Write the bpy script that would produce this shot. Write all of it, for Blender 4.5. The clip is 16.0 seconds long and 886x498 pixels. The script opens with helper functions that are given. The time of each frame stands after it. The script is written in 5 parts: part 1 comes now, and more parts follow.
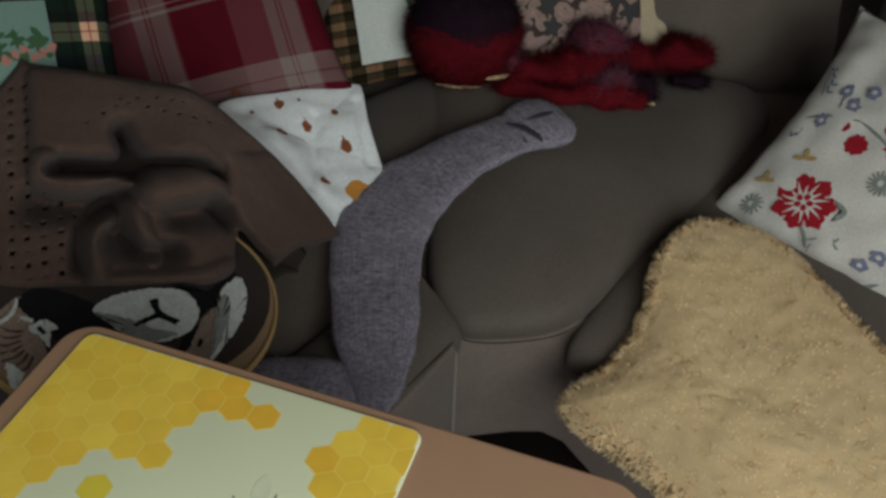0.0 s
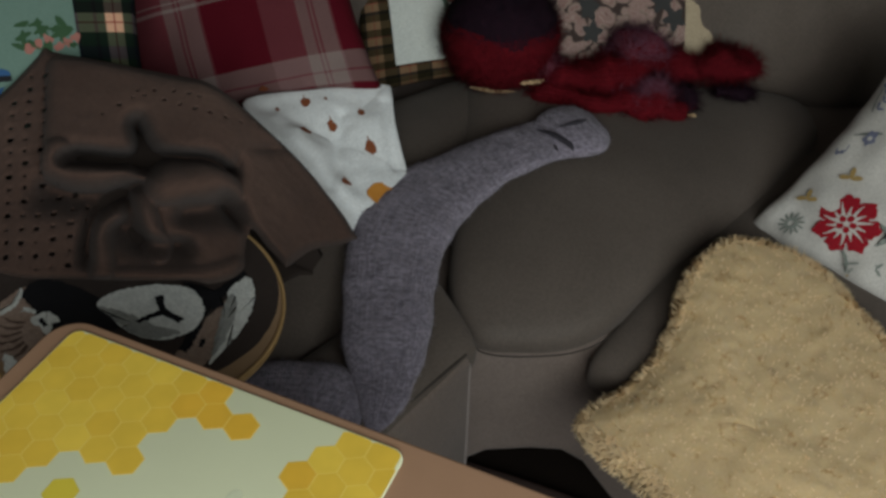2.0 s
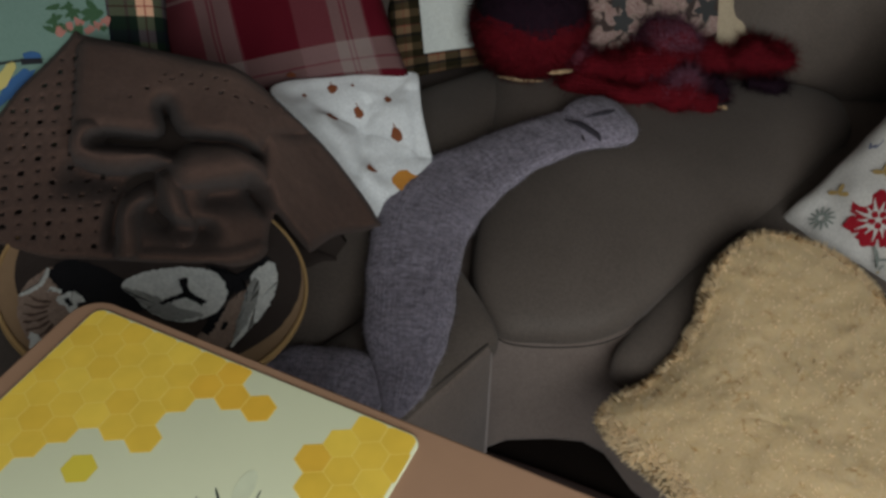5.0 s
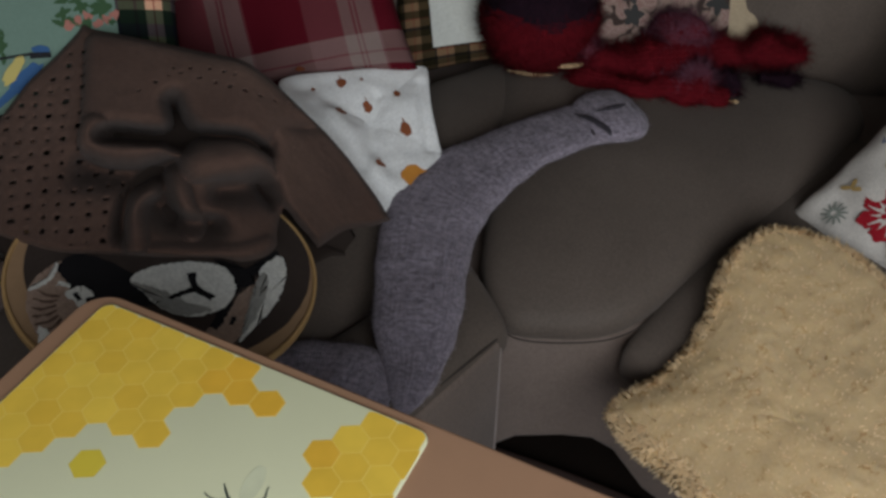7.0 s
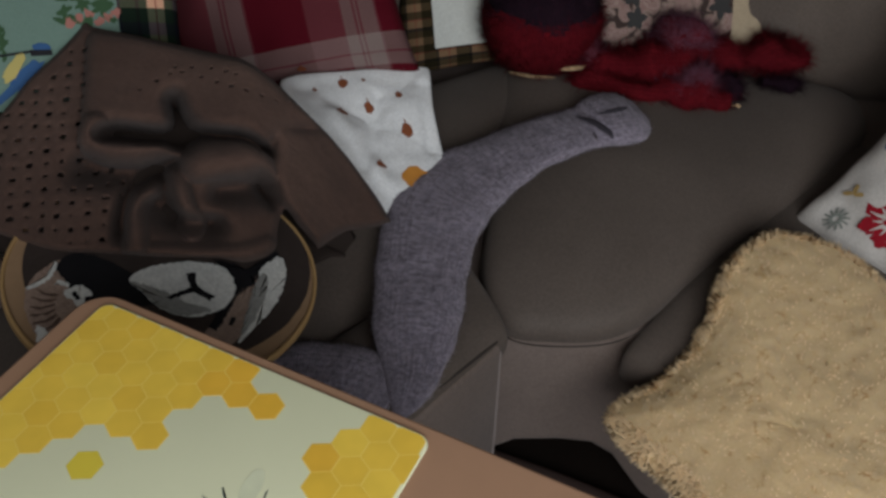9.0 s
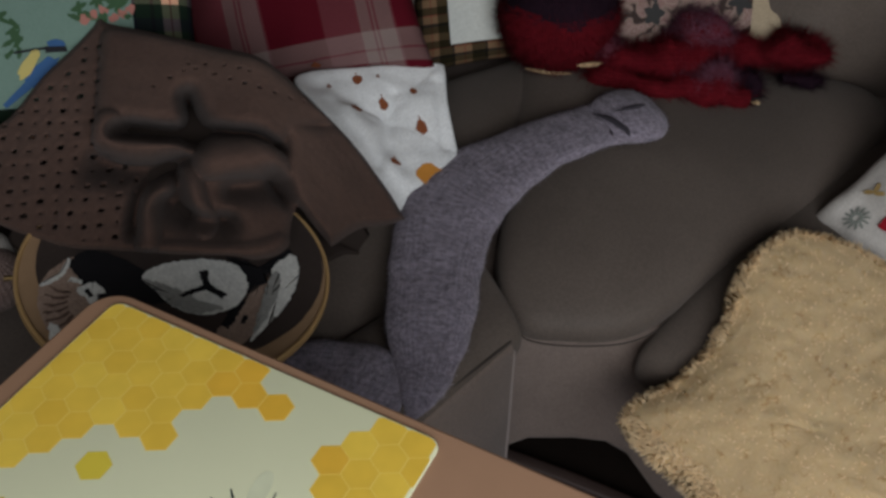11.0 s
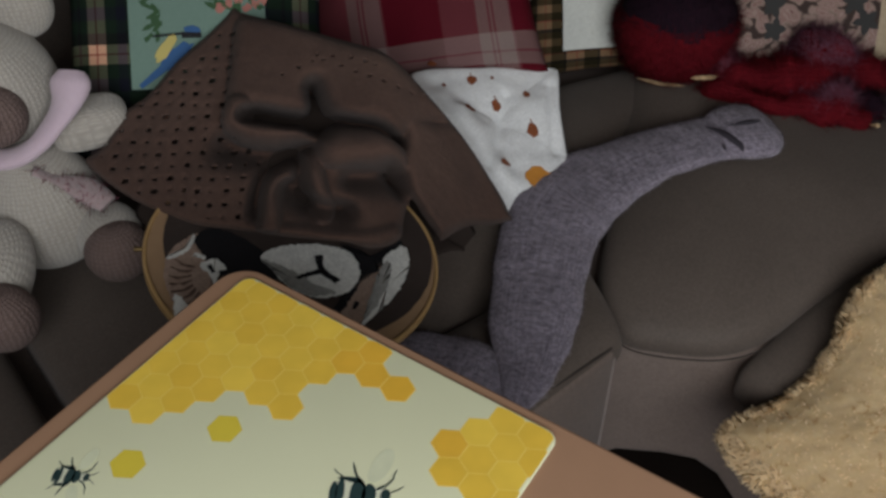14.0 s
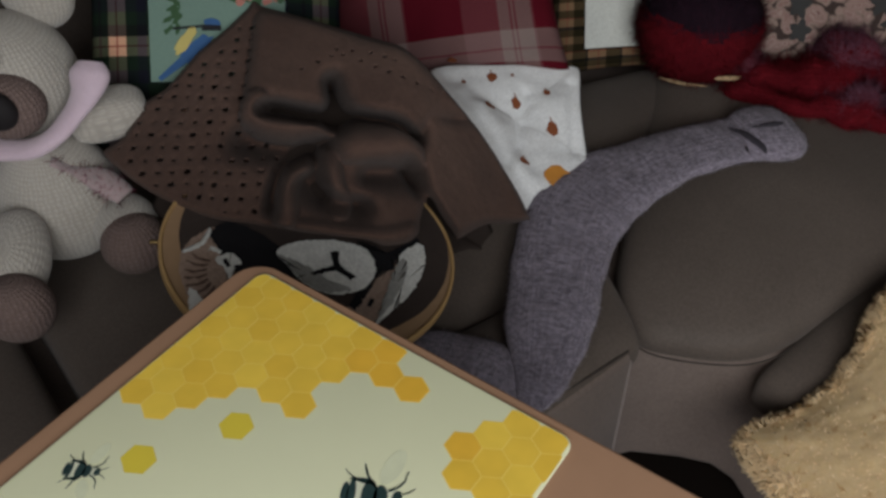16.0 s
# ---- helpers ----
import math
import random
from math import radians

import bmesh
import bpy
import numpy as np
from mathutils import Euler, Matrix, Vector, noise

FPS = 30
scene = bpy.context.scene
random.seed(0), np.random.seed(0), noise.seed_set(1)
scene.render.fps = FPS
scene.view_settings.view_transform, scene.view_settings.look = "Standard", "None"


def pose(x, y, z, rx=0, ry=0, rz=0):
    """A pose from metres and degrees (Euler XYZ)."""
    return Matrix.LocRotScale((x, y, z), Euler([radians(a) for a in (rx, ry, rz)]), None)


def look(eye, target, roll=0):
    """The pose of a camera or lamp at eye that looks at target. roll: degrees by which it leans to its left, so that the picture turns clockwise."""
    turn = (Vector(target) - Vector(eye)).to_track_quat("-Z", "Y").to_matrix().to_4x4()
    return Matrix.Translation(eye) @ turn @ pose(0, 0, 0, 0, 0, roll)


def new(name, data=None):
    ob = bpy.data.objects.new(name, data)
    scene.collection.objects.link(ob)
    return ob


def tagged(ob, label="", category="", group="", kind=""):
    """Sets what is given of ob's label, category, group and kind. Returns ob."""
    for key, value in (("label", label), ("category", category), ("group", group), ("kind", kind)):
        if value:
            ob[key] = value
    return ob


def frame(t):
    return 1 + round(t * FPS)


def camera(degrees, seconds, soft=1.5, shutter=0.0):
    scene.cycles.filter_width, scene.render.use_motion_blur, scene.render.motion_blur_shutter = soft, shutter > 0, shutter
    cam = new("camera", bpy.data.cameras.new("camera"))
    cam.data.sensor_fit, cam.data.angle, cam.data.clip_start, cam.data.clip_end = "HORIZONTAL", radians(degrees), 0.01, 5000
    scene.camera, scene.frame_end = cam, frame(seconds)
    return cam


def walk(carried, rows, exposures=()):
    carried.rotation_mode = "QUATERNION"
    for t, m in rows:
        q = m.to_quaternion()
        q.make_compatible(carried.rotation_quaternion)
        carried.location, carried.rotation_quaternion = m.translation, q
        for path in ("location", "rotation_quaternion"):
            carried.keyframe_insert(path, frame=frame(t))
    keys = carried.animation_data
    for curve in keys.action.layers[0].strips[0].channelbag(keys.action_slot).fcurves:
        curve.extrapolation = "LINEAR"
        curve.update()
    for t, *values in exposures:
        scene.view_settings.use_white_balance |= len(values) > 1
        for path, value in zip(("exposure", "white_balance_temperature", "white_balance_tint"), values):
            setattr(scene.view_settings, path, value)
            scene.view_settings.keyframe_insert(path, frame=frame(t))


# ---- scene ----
cam = camera(53.72, 16.0, soft=3.0)
walk(cam, [
(0, pose(-0.0562, -0.0376, 1.3328, 47.862, -1.298, -8.341)),
    (0.5, pose(-0.0257, -0.0220, 1.3270, 48.360, -0.485, -4.836)),
    (1, pose(-0.0071, -0.0100, 1.3159, 48.054, -0.849, -5.022)),
    (1.5, pose(-0.0007, -0.0084, 1.3144, 48.151, -0.922, -4.866)),
    (2, pose(-0.0059, -0.0106, 1.3130, 47.981, -0.901, -4.150)),
    (2.5, pose(-0.0093, -0.0076, 1.3084, 47.623, -0.891, -3.422)),
    (3, pose(-0.0129, -0.0045, 1.3069, 47.542, -1.308, -2.787)),
    (3.5, pose(-0.0111, -0.0062, 1.3069, 47.508, -0.975, -2.312)),
    (4, pose(-0.0040, -0.0115, 1.3110, 47.619, -0.755, -2.205)),
    (6.5, pose(0.0029, -0.0108, 1.3005, 47.036, -0.058, -1.744)),
    (7, pose(0.0003, -0.0072, 1.3033, 47.078, -0.117, -1.591)),
    (7.5, pose(0.0027, -0.0022, 1.2965, 46.694, -0.330, -1.730)),
    (8, pose(0.0001, -0.0021, 1.2990, 46.771, -0.424, -1.606)),
    (8.5, pose(-0.0025, -0.0037, 1.3020, 47.162, -0.566, -1.475)),
    (11, pose(0.0024, 0.0067, 1.2996, 46.761, 0.002, -0.291)),
    (11.5, pose(0.0010, 0.0042, 1.3008, 46.881, 0.072, -0.160)),
    (12, pose(0.0043, 0.0022, 1.3017, 47.130, 0.280, -0.395)),
    (12.5, pose(0.0000, 0.0000, 1.3000, 47.000, 0.000, 0.000)),
    (13, pose(-0.0034, -0.0071, 1.3024, 47.083, 0.115, 0.948)),
    (13.5, pose(-0.0237, -0.0172, 1.3077, 48.067, 0.452, 4.050)),
    (14, pose(-0.0387, -0.0125, 1.3000, 47.266, 0.467, 6.042)),
    (14.5, pose(-0.0393, -0.0063, 1.2992, 47.129, 0.227, 5.886)),
    (15, pose(-0.0369, -0.0014, 1.2965, 46.837, 0.262, 5.625)),
    (15.5, pose(-0.0352, -0.0017, 1.2980, 46.823, 0.749, 6.020)),
    (16, pose(-0.0403, -0.0040, 1.2957, 47.021, 0.405, 7.550)),
], exposures=[(0, 0.40, 6420, 0), (4, 0.40, 6380, 2), (6.5, 0.42, 6380, 7), (11, 0.45, 6380, 9), (13.5, 0.48, 6450, 9), (16, 0.50, 6520, 9)])

# ---------------------------------------------------------------- light
world = bpy.data.worlds.new("world")
scene.world = world
world.use_nodes = True
wn = world.node_tree
sky = wn.nodes.new("ShaderNodeTexSky")
sky.sky_type, sky.sun_disc = "NISHITA", False
sky.sun_elevation, sky.sun_rotation = radians(35), radians(200)
wn.links.new(sky.outputs[0], wn.nodes["Background"].inputs[0])
wn.nodes["Background"].inputs[1].default_value = 0.08


def area_lamp(name, m, sx, sy, power, colour):
    lamp = bpy.data.lights.new(name, "AREA")
    lamp.shape, lamp.size, lamp.size_y, lamp.energy, lamp.color = "RECTANGLE", sx, sy, power, colour
    ob = new(name, lamp)
    ob.matrix_world = m
    return ob


# daylight through the window over the viewer's right shoulder
area_lamp("window_light", look((0.32, -0.92, 1.50), (0.05, 0.8, 0.48)), 1.5, 1.05, 21.5, (1.0, 0.985, 0.975))


# ---------------------------------------------------------------- materials
def mat(name, rough=0.85, sheen=0.0):
    m = bpy.data.materials.new(name)
    m.use_nodes = True
    b = m.node_tree.nodes["Principled BSDF"]
    b.inputs["Roughness"].default_value = rough
    b.inputs["Specular IOR Level"].default_value = 0.1 if rough >= 0.85 else 0.3
    if sheen:
        b.inputs["Sheen Weight"].default_value = sheen
        b.inputs["Sheen Roughness"].default_value = 0.6
    return m, m.node_tree, b


def node(nt, kind, **inputs):
    n = nt.nodes.new(kind)
    for k, v in inputs.items():
        n.inputs[k.replace("_", " ")].default_value = v
    return n


def ramp(nt, stops, mode="LINEAR"):
    r = nt.nodes.new("ShaderNodeValToRGB")
    r.color_ramp.interpolation = mode
    el = r.color_ramp.elements
    while len(el) < len(stops):
        el.new(0.5)
    for e, (p, c) in zip(el, stops):
        e.position, e.color = p, (*c, 1)
    return r


def mix(nt, fac, a, b, blend="MIX"):
    x = nt.nodes.new("ShaderNodeMix")
    x.data_type, x.blend_type = "RGBA", blend
    for i, v in ((0, fac), (6, a), (7, b)):
        if isinstance(v, (int, float)):
            x.inputs[i].default_value = v
        elif isinstance(v, tuple):
            x.inputs[i].default_value = (*v, 1)
        else:
            nt.links.new(v, x.inputs[i])
    return x.outputs[2]


def coords(nt, uv=False):
    tc = nt.nodes.new("ShaderNodeTexCoord")
    return tc.outputs["UV" if uv else "Object"]


def scaled(nt, vec, s, rot=0.0):
    mp = nt.nodes.new("ShaderNodeMapping")
    mp.inputs["Scale"].default_value = s if isinstance(s, tuple) else (s, s, s)
    mp.inputs["Rotation"].default_value = (0, 0, radians(rot))
    nt.links.new(vec, mp.inputs[0])
    return mp.outputs[0]


def noise_of(nt, vec, scale, detail=4.0, rough=0.55):
    n = node(nt, "ShaderNodeTexNoise", Scale=scale, Detail=detail, Roughness=rough)
    nt.links.new(vec, n.inputs["Vector"])
    return n.outputs[0]


def bump(nt, b, height, strength, distance):
    n = node(nt, "ShaderNodeBump", Strength=strength, Distance=distance)
    nt.links.new(height, n.inputs["Height"])
    old = b.inputs["Normal"].links
    if old:
        nt.links.new(old[0].from_socket, n.inputs["Normal"])
    nt.links.new(n.outputs[0], b.inputs["Normal"])


def plain_cloth(name, dark, light, rough=0.9, grain=900, sheen=0.2, blotch=7, bump_s=0.35, uv=False):
    """Cloth with broad blotches and a fine grain."""
    m, nt, b = mat(name, rough, sheen)
    v = coords(nt, uv)
    big = noise_of(nt, v, blotch, 3)
    fine = noise_of(nt, v, grain / 6, 2, 0.7)
    c = mix(nt, big, dark, light)
    r = ramp(nt, [(0.3, (0.78, 0.78, 0.78)), (0.7, (1.16, 1.16, 1.16))])
    nt.links.new(fine, r.inputs[0])
    c = mix(nt, 0.8, c, r.outputs[0], "MULTIPLY")
    nt.links.new(c, b.inputs["Base Color"])
    bump(nt, b, fine, bump_s, 0.002)
    return m


def knit(name, dark, light, pitch=0.004, uv=True, marl=0.5, fuzz=0.5, strength=0.8, depth=0.003, sheen=0.35, blot=9.0):
    """Stockinette: two crossed waves for the stitches, marled yarn, a fuzzy bump and hollows shaded by fuzz."""
    m, nt, b = mat(name, 0.95, sheen)
    v = coords(nt, uv)
    w1 = node(nt, "ShaderNodeTexWave", Scale=0.314 / pitch, Distortion=3.4, Detail=1.5)
    w1.inputs["Detail Scale"].default_value = 2.0
    w1.bands_direction = "X"
    w2 = node(nt, "ShaderNodeTexWave", Scale=0.314 / pitch * 1.25, Distortion=3.4, Detail=1.5)
    w2.bands_direction = "Y"
    for w in (w1, w2):
        nt.links.new(v, w.inputs["Vector"])
    h = mix(nt, 0.9, w1.outputs[0], w2.outputs[0], "MULTIPLY")
    n1 = noise_of(nt, v, 160, 3, 0.7)
    n2 = noise_of(nt, v, blot, 3)
    f = mix(nt, marl, n2, n1)
    r = ramp(nt, [(0.33, dark), (0.66, light)])
    nt.links.new(f, r.inputs[0])
    # shade between the stitches is put into the colour, as strong as fuzz
    rr = ramp(nt, [(0.0, (0.60, 0.60, 0.60)), (0.6, (1.25, 1.25, 1.25))])
    nt.links.new(h, rr.inputs[0])
    c = mix(nt, fuzz, r.outputs[0], rr.outputs[0], "MULTIPLY")
    nt.links.new(c, b.inputs["Base Color"])
    bump(nt, b, h, strength, depth)
    bump(nt, b, n1, 0.4, 0.002)
    return m


def plaid(name, warp, weft, period, rot=0.0, shift=(0, 0), even=False):
    """Woven check: constant stripes both ways, mixed as warp and weft are; UV in metres."""
    m, nt, b = mat(name, 0.92, 0.0)
    v = scaled(nt, coords(nt, True), (1 / period, 1 / period, 1), rot)
    v.node.inputs["Location"].default_value = (-shift[0] / period, -shift[1] / period, 0)
    sep = nt.nodes.new("ShaderNodeSeparateXYZ")
    nt.links.new(v, sep.inputs[0])
    cols = []
    for axis, stops in ((0, warp), (1, weft)):
        fr = nt.nodes.new("ShaderNodeMath")
        fr.operation = "FRACT"
        nt.links.new(sep.outputs[axis], fr.inputs[0])
        r = ramp(nt, stops, "CONSTANT")
        nt.links.new(fr.outputs[0], r.inputs[0])
        cols.append(r.outputs[0])
    c = mix(nt, 0.5, cols[0], cols[1]) if even else mix(nt, 1.0, cols[0], cols[1], "MULTIPLY")
    vv = coords(nt, True)
    fine = noise_of(nt, vv, 420, 2, 0.7)
    r = ramp(nt, [(0.3, (0.8, 0.8, 0.8)), (0.7, (1.12, 1.12, 1.12))])
    nt.links.new(fine, r.inputs[0])
    c = mix(nt, 0.8, c, r.outputs[0], "MULTIPLY")
    nt.links.new(c, b.inputs["Base Color"])
    bump(nt, b, fine, 0.3, 0.0015)
    return m


def flat(name, colour, rough=0.8, var=0.12, scale=60.0, metal=0.0, sheen=0.0, bump_s=0.2):
    m, nt, b = mat(name, rough, sheen)
    b.inputs["Metallic"].default_value = metal
    n = noise_of(nt, coords(nt), scale, 4)
    c = mix(nt, n, tuple(x * (1 - var) for x in colour), tuple(min(1, x * (1 + var)) for x in colour))
    nt.links.new(c, b.inputs["Base Color"])
    if bump_s:
        bump(nt, b, n, bump_s, 0.001)
    return m


def island_flat(name, dark, light, rough=0.4, by_object=False):
    """Colour that differs from piece to piece."""
    m, nt, b = mat(name, rough)
    g = nt.nodes.new("ShaderNodeObjectInfo" if by_object else "ShaderNodeNewGeometry")
    n = noise_of(nt, coords(nt), 35, 2)
    c = mix(nt, g.outputs["Random" if by_object else "Random Per Island"], dark, light)
    r = ramp(nt, [(0.3, (0.93, 0.93, 0.93)), (0.7, (1.04, 1.04, 1.04))])
    nt.links.new(n, r.inputs[0])
    c = mix(nt, 1.0, c, r.outputs[0], "MULTIPLY")
    nt.links.new(c, b.inputs["Base Color"])
    return m


def wood(name, dark, light, rough=0.55):
    m, nt, b = mat(name, rough)
    v = scaled(nt, coords(nt), (6, 60, 60))
    n = noise_of(nt, v, 1.5, 5)
    c = mix(nt, n, dark, light)
    nt.links.new(c, b.inputs["Base Color"])
    bump(nt, b, n, 0.15, 0.0008)
    return m


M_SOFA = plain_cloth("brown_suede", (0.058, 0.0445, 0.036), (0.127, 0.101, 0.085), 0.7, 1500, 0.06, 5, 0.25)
# same suede for the front faces, made lighter for the light on them
M_SOFA_FRONT_LIT = plain_cloth("brown_suede_front_lit", (0.118, 0.089, 0.074), (0.228, 0.180, 0.156), 0.7, 1500, 0.06, 5, 0.25)
M_SOFA_SEAM = flat("dark_seam", (0.035, 0.028, 0.024))
M_JUMPER = knit("brown_knit", (0.061, 0.036, 0.0285), (0.103, 0.063, 0.0495), 0.0026, True, 0.4, 0.3, 0.5, 0.0012, 0.05)
# brown knit darkened to stand for the shade inside the jumper
M_JUMPER_IN_SHADE = flat("knit_inside_shade", (0.030, 0.021, 0.017))
M_SOCK = knit("grey_marl_knit", (0.074, 0.065, 0.087), (0.350, 0.310, 0.380), 0.0046, True, 0.72, 0.12, 0.45, 0.0026, 0.15, 60.0)
M_SOCK_SHADE = flat("sock_opening_shade", (0.040, 0.036, 0.046))
def fleece_hide():
    """Dense plush wool: soft light scatter, fine nap and thin apricot partings."""
    m, nt, b = mat("cream_fleece", 0.95, 0.05)
    v = coords(nt)
    c = mix(nt, noise_of(nt, v, 9, 3), (0.555, 0.410, 0.228), (0.63, 0.485, 0.288))
    line = ramp(nt, [(0.480, (1, 1, 1)), (0.50, (0.70, 0.54, 0.38)), (0.520, (1, 1, 1))])
    nt.links.new(noise_of(nt, v, 26, 4), line.inputs[0])
    spot = ramp(nt, [(0.50, (0, 0, 0)), (0.62, (1, 1, 1))])
    nt.links.new(noise_of(nt, v, 38, 2), spot.inputs[0])
    c = mix(nt, spot.outputs[0], c, mix(nt, 1.0, c, line.outputs[0], "MULTIPLY"))
    nap = noise_of(nt, v, 260, 3, 0.7)
    grain = ramp(nt, [(0.3, (0.90, 0.88, 0.85)), (0.7, (1.06, 1.06, 1.06))])
    nt.links.new(nap, grain.inputs[0])
    c = mix(nt, 0.9, c, grain.outputs[0], "MULTIPLY")
    nt.links.new(c, b.inputs["Base Color"])
    b.inputs["Subsurface Weight"].default_value = 0.55
    b.inputs["Subsurface Radius"].default_value = (1.0, 0.8, 0.5)
    b.inputs["Subsurface Scale"].default_value = 0.02
    bump(nt, b, nap, 0.15, 0.002)
    return m


M_FLEECE = fleece_hide()
def fleece_hair():
    """Wool that turns from cream to apricot in soft patches."""
    m, nt, b = mat("cream_wool", 0.9, 0.05)
    g = nt.nodes.new("ShaderNodeNewGeometry")
    v = coords(nt)
    c = mix(nt, noise_of(nt, v, 11, 3), (0.86, 0.66, 0.39), (0.93, 0.74, 0.47))
    r = ramp(nt, [(0.30, (0.88, 0.74, 0.58)), (0.42, (1, 1, 1))])
    nt.links.new(noise_of(nt, v, 42, 3), r.inputs[0])
    c = mix(nt, 0.6, c, r.outputs[0], "MULTIPLY")
    c = mix(nt, g.outputs["Random Per Island"], c, mix(nt, 0.25, c, (1.0, 0.9, 0.7)))
    nt.links.new(c, b.inputs["Base Color"])
    # wool fibres let light through
    tr = nt.nodes.new("ShaderNodeBsdfTranslucent")
    nt.links.new(c, tr.inputs["Color"])
    ms = nt.nodes.new("ShaderNodeMixShader")
    ms.inputs[0].default_value = 0.4
    out = [n for n in nt.nodes if n.type == "OUTPUT_MATERIAL"][0]
    nt.links.new(b.outputs[0], ms.inputs[1])
    nt.links.new(tr.outputs[0], ms.inputs[2])
    nt.links.new(ms.outputs[0], out.inputs["Surface"])
    return m


M_FLEECE_HAIR = fleece_hair()
M_BOARD = flat("tan_board", (0.40, 0.235, 0.145), 0.6, 0.05, 40, 0, 0, 0.05)
M_CORK = flat("placemat_edge", (0.30, 0.19, 0.11), 0.8, 0.2, 300)
M_MAT = flat("pale_green_print", (0.83, 0.85, 0.58), 0.32, 0.02, 20, 0, 0, 0.0)
M_HEX = island_flat("yellow_hexagon_print", (0.80, 0.52, 0.062), (0.86, 0.61, 0.085), 0.32, True)
M_HEX_LINE = flat("pale_yellow_line_print", (0.88, 0.67, 0.17), 0.32, 0.03, 30, 0, 0, 0)
M_HEX_OR = island_flat("orange_hexagon_print", (0.78, 0.44, 0.045), (0.80, 0.48, 0.055), 0.32, True)
M_HEX_YE = flat("lemon_hexagon_print", (0.72, 0.58, 0.065), 0.32, 0.04, 30, 0, 0, 0)
M_INK = flat("dark_green_ink", (0.025, 0.05, 0.05), 0.4, 0.3, 200, 0, 0, 0)
M_INK_PALE = flat("pale_ink", (0.68, 0.71, 0.50), 0.4, 0.1, 100, 0, 0, 0)
M_MOTIF_PALE = flat("white_ink", (0.66, 0.68, 0.52), 0.4, 0.05, 100, 0, 0, 0)
M_WOODHOOP = wood("bamboo", (0.36, 0.22, 0.09), (0.50, 0.33, 0.15))
M_NEEDLE = wood("pale_needle_wood", (0.62, 0.42, 0.22), (0.78, 0.58, 0.34), 0.4)
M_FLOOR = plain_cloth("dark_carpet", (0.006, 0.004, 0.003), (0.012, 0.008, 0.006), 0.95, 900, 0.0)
# unseen walls and ceiling, coloured dark to cut the light they bounce
M_WALL = flat("unseen_wall_darkened", (0.09, 0.084, 0.077), 0.9, 0.05, 6)
M_CEIL = flat("unseen_ceiling_darkened", (0.30, 0.29, 0.28), 0.9, 0.03, 6)
DEEP, MID, PALE = (0.080, 0.004, 0.010), (0.140, 0.045, 0.052), (0.200, 0.150, 0.140)
M_REDPLAID = plaid("red_and_grey_check",
                   [(0.0, DEEP), (0.43, MID), (0.71, PALE), (0.80, MID), (0.815, PALE), (0.835, MID), (0.85, PALE), (0.98, MID)],
                   [(0.0, PALE), (0.10, MID), (0.115, PALE), (0.26, DEEP), (0.80, PALE), (0.825, DEEP), (0.86, PALE), (0.875, DEEP)], 0.21, 0, (-0.03, -0.19), True)
GRN, NAVY, PCH, BLK = (0.09, 0.13, 0.10), (0.085, 0.09, 0.12), (0.82, 0.62, 0.50), (0.08, 0.08, 0.08)
RUST = (0.45, 0.18, 0.16)
M_TARTAN = plaid("dark_green_tartan",
                 [(0.0, GRN), (0.22, BLK), (0.27, GRN), (0.40, PCH), (0.53, RUST), (0.555, PCH), (0.69, GRN), (0.86, NAVY)],
                 [(0.0, NAVY), (0.18, GRN), (0.38, PCH), (0.51, RUST), (0.535, PCH), (0.66, BLK), (0.82, GRN)], 0.096)
OLV, TAN = (0.14, 0.125, 0.085), (0.46, 0.36, 0.27)
M_TARTAN_TAN = plaid("olive_and_tan_tartan",
                     [(0.0, OLV), (0.18, BLK), (0.25, TAN), (0.55, RUST), (0.58, TAN), (0.78, OLV)],
                     [(0.0, TAN), (0.22, OLV), (0.42, BLK), (0.52, TAN), (0.74, RUST), (0.77, OLV)], 0.062)
M_MINT = plain_cloth("mint_canvas", (0.150, 0.235, 0.195), (0.175, 0.262, 0.218), 0.9, 4500, 0.1, 20, 0.2)
M_WHITECARD = plain_cloth("white_canvas", (0.56, 0.58, 0.55), (0.64, 0.66, 0.62), 0.9, 2500, 0.1, 20, 0.3)
M_WHITECLOTH = plain_cloth("white_cotton", (0.80, 0.82, 0.83), (0.87, 0.88, 0.88), 0.9, 2200, 0.1, 16, 0.2)
M_ACORN = island_flat("brown_cone_print", (0.17, 0.055, 0.025), (0.27, 0.09, 0.04), 0.9)
M_ORANGE = flat("orange_print", (0.60, 0.26, 0.05), 0.9)
M_FLORAL = plain_cloth("ivory_cotton", (0.49, 0.47, 0.445), (0.56, 0.54, 0.51), 0.9, 2200, 0.1, 12, 0.2)
M_RED = flat("crimson_print", (0.27, 0.012, 0.022), 0.9, 0.25, 90)
M_BLUE = flat("slate_blue_print", (0.16, 0.17, 0.25), 0.9, 0.3, 120)
M_OCHRE = flat("ochre_print", (0.36, 0.25, 0.10), 0.9, 0.3, 120)
M_SAGE = flat("sage_print", (0.20, 0.22, 0.20), 0.9, 0.3, 120)
M_YARN = knit("crimson_mohair", (0.060, 0.003, 0.006), (0.17, 0.008, 0.014), 0.005, True, 0.5, 0.5, 0.7, 0.003, 0.0)
M_YARN_DARK = knit("plum_mohair", (0.008, 0.006, 0.011), (0.026, 0.010, 0.018), 0.005, True, 0.5, 0.5, 0.7, 0.003, 0.0)
M_HAIR_RED = island_flat("crimson_fuzz", (0.060, 0.003, 0.006), (0.165, 0.008, 0.016), 0.9)
M_HAIR_PINK = island_flat("dusky_pink_fuzz", (0.11, 0.022, 0.042), (0.24, 0.085, 0.12), 0.9)
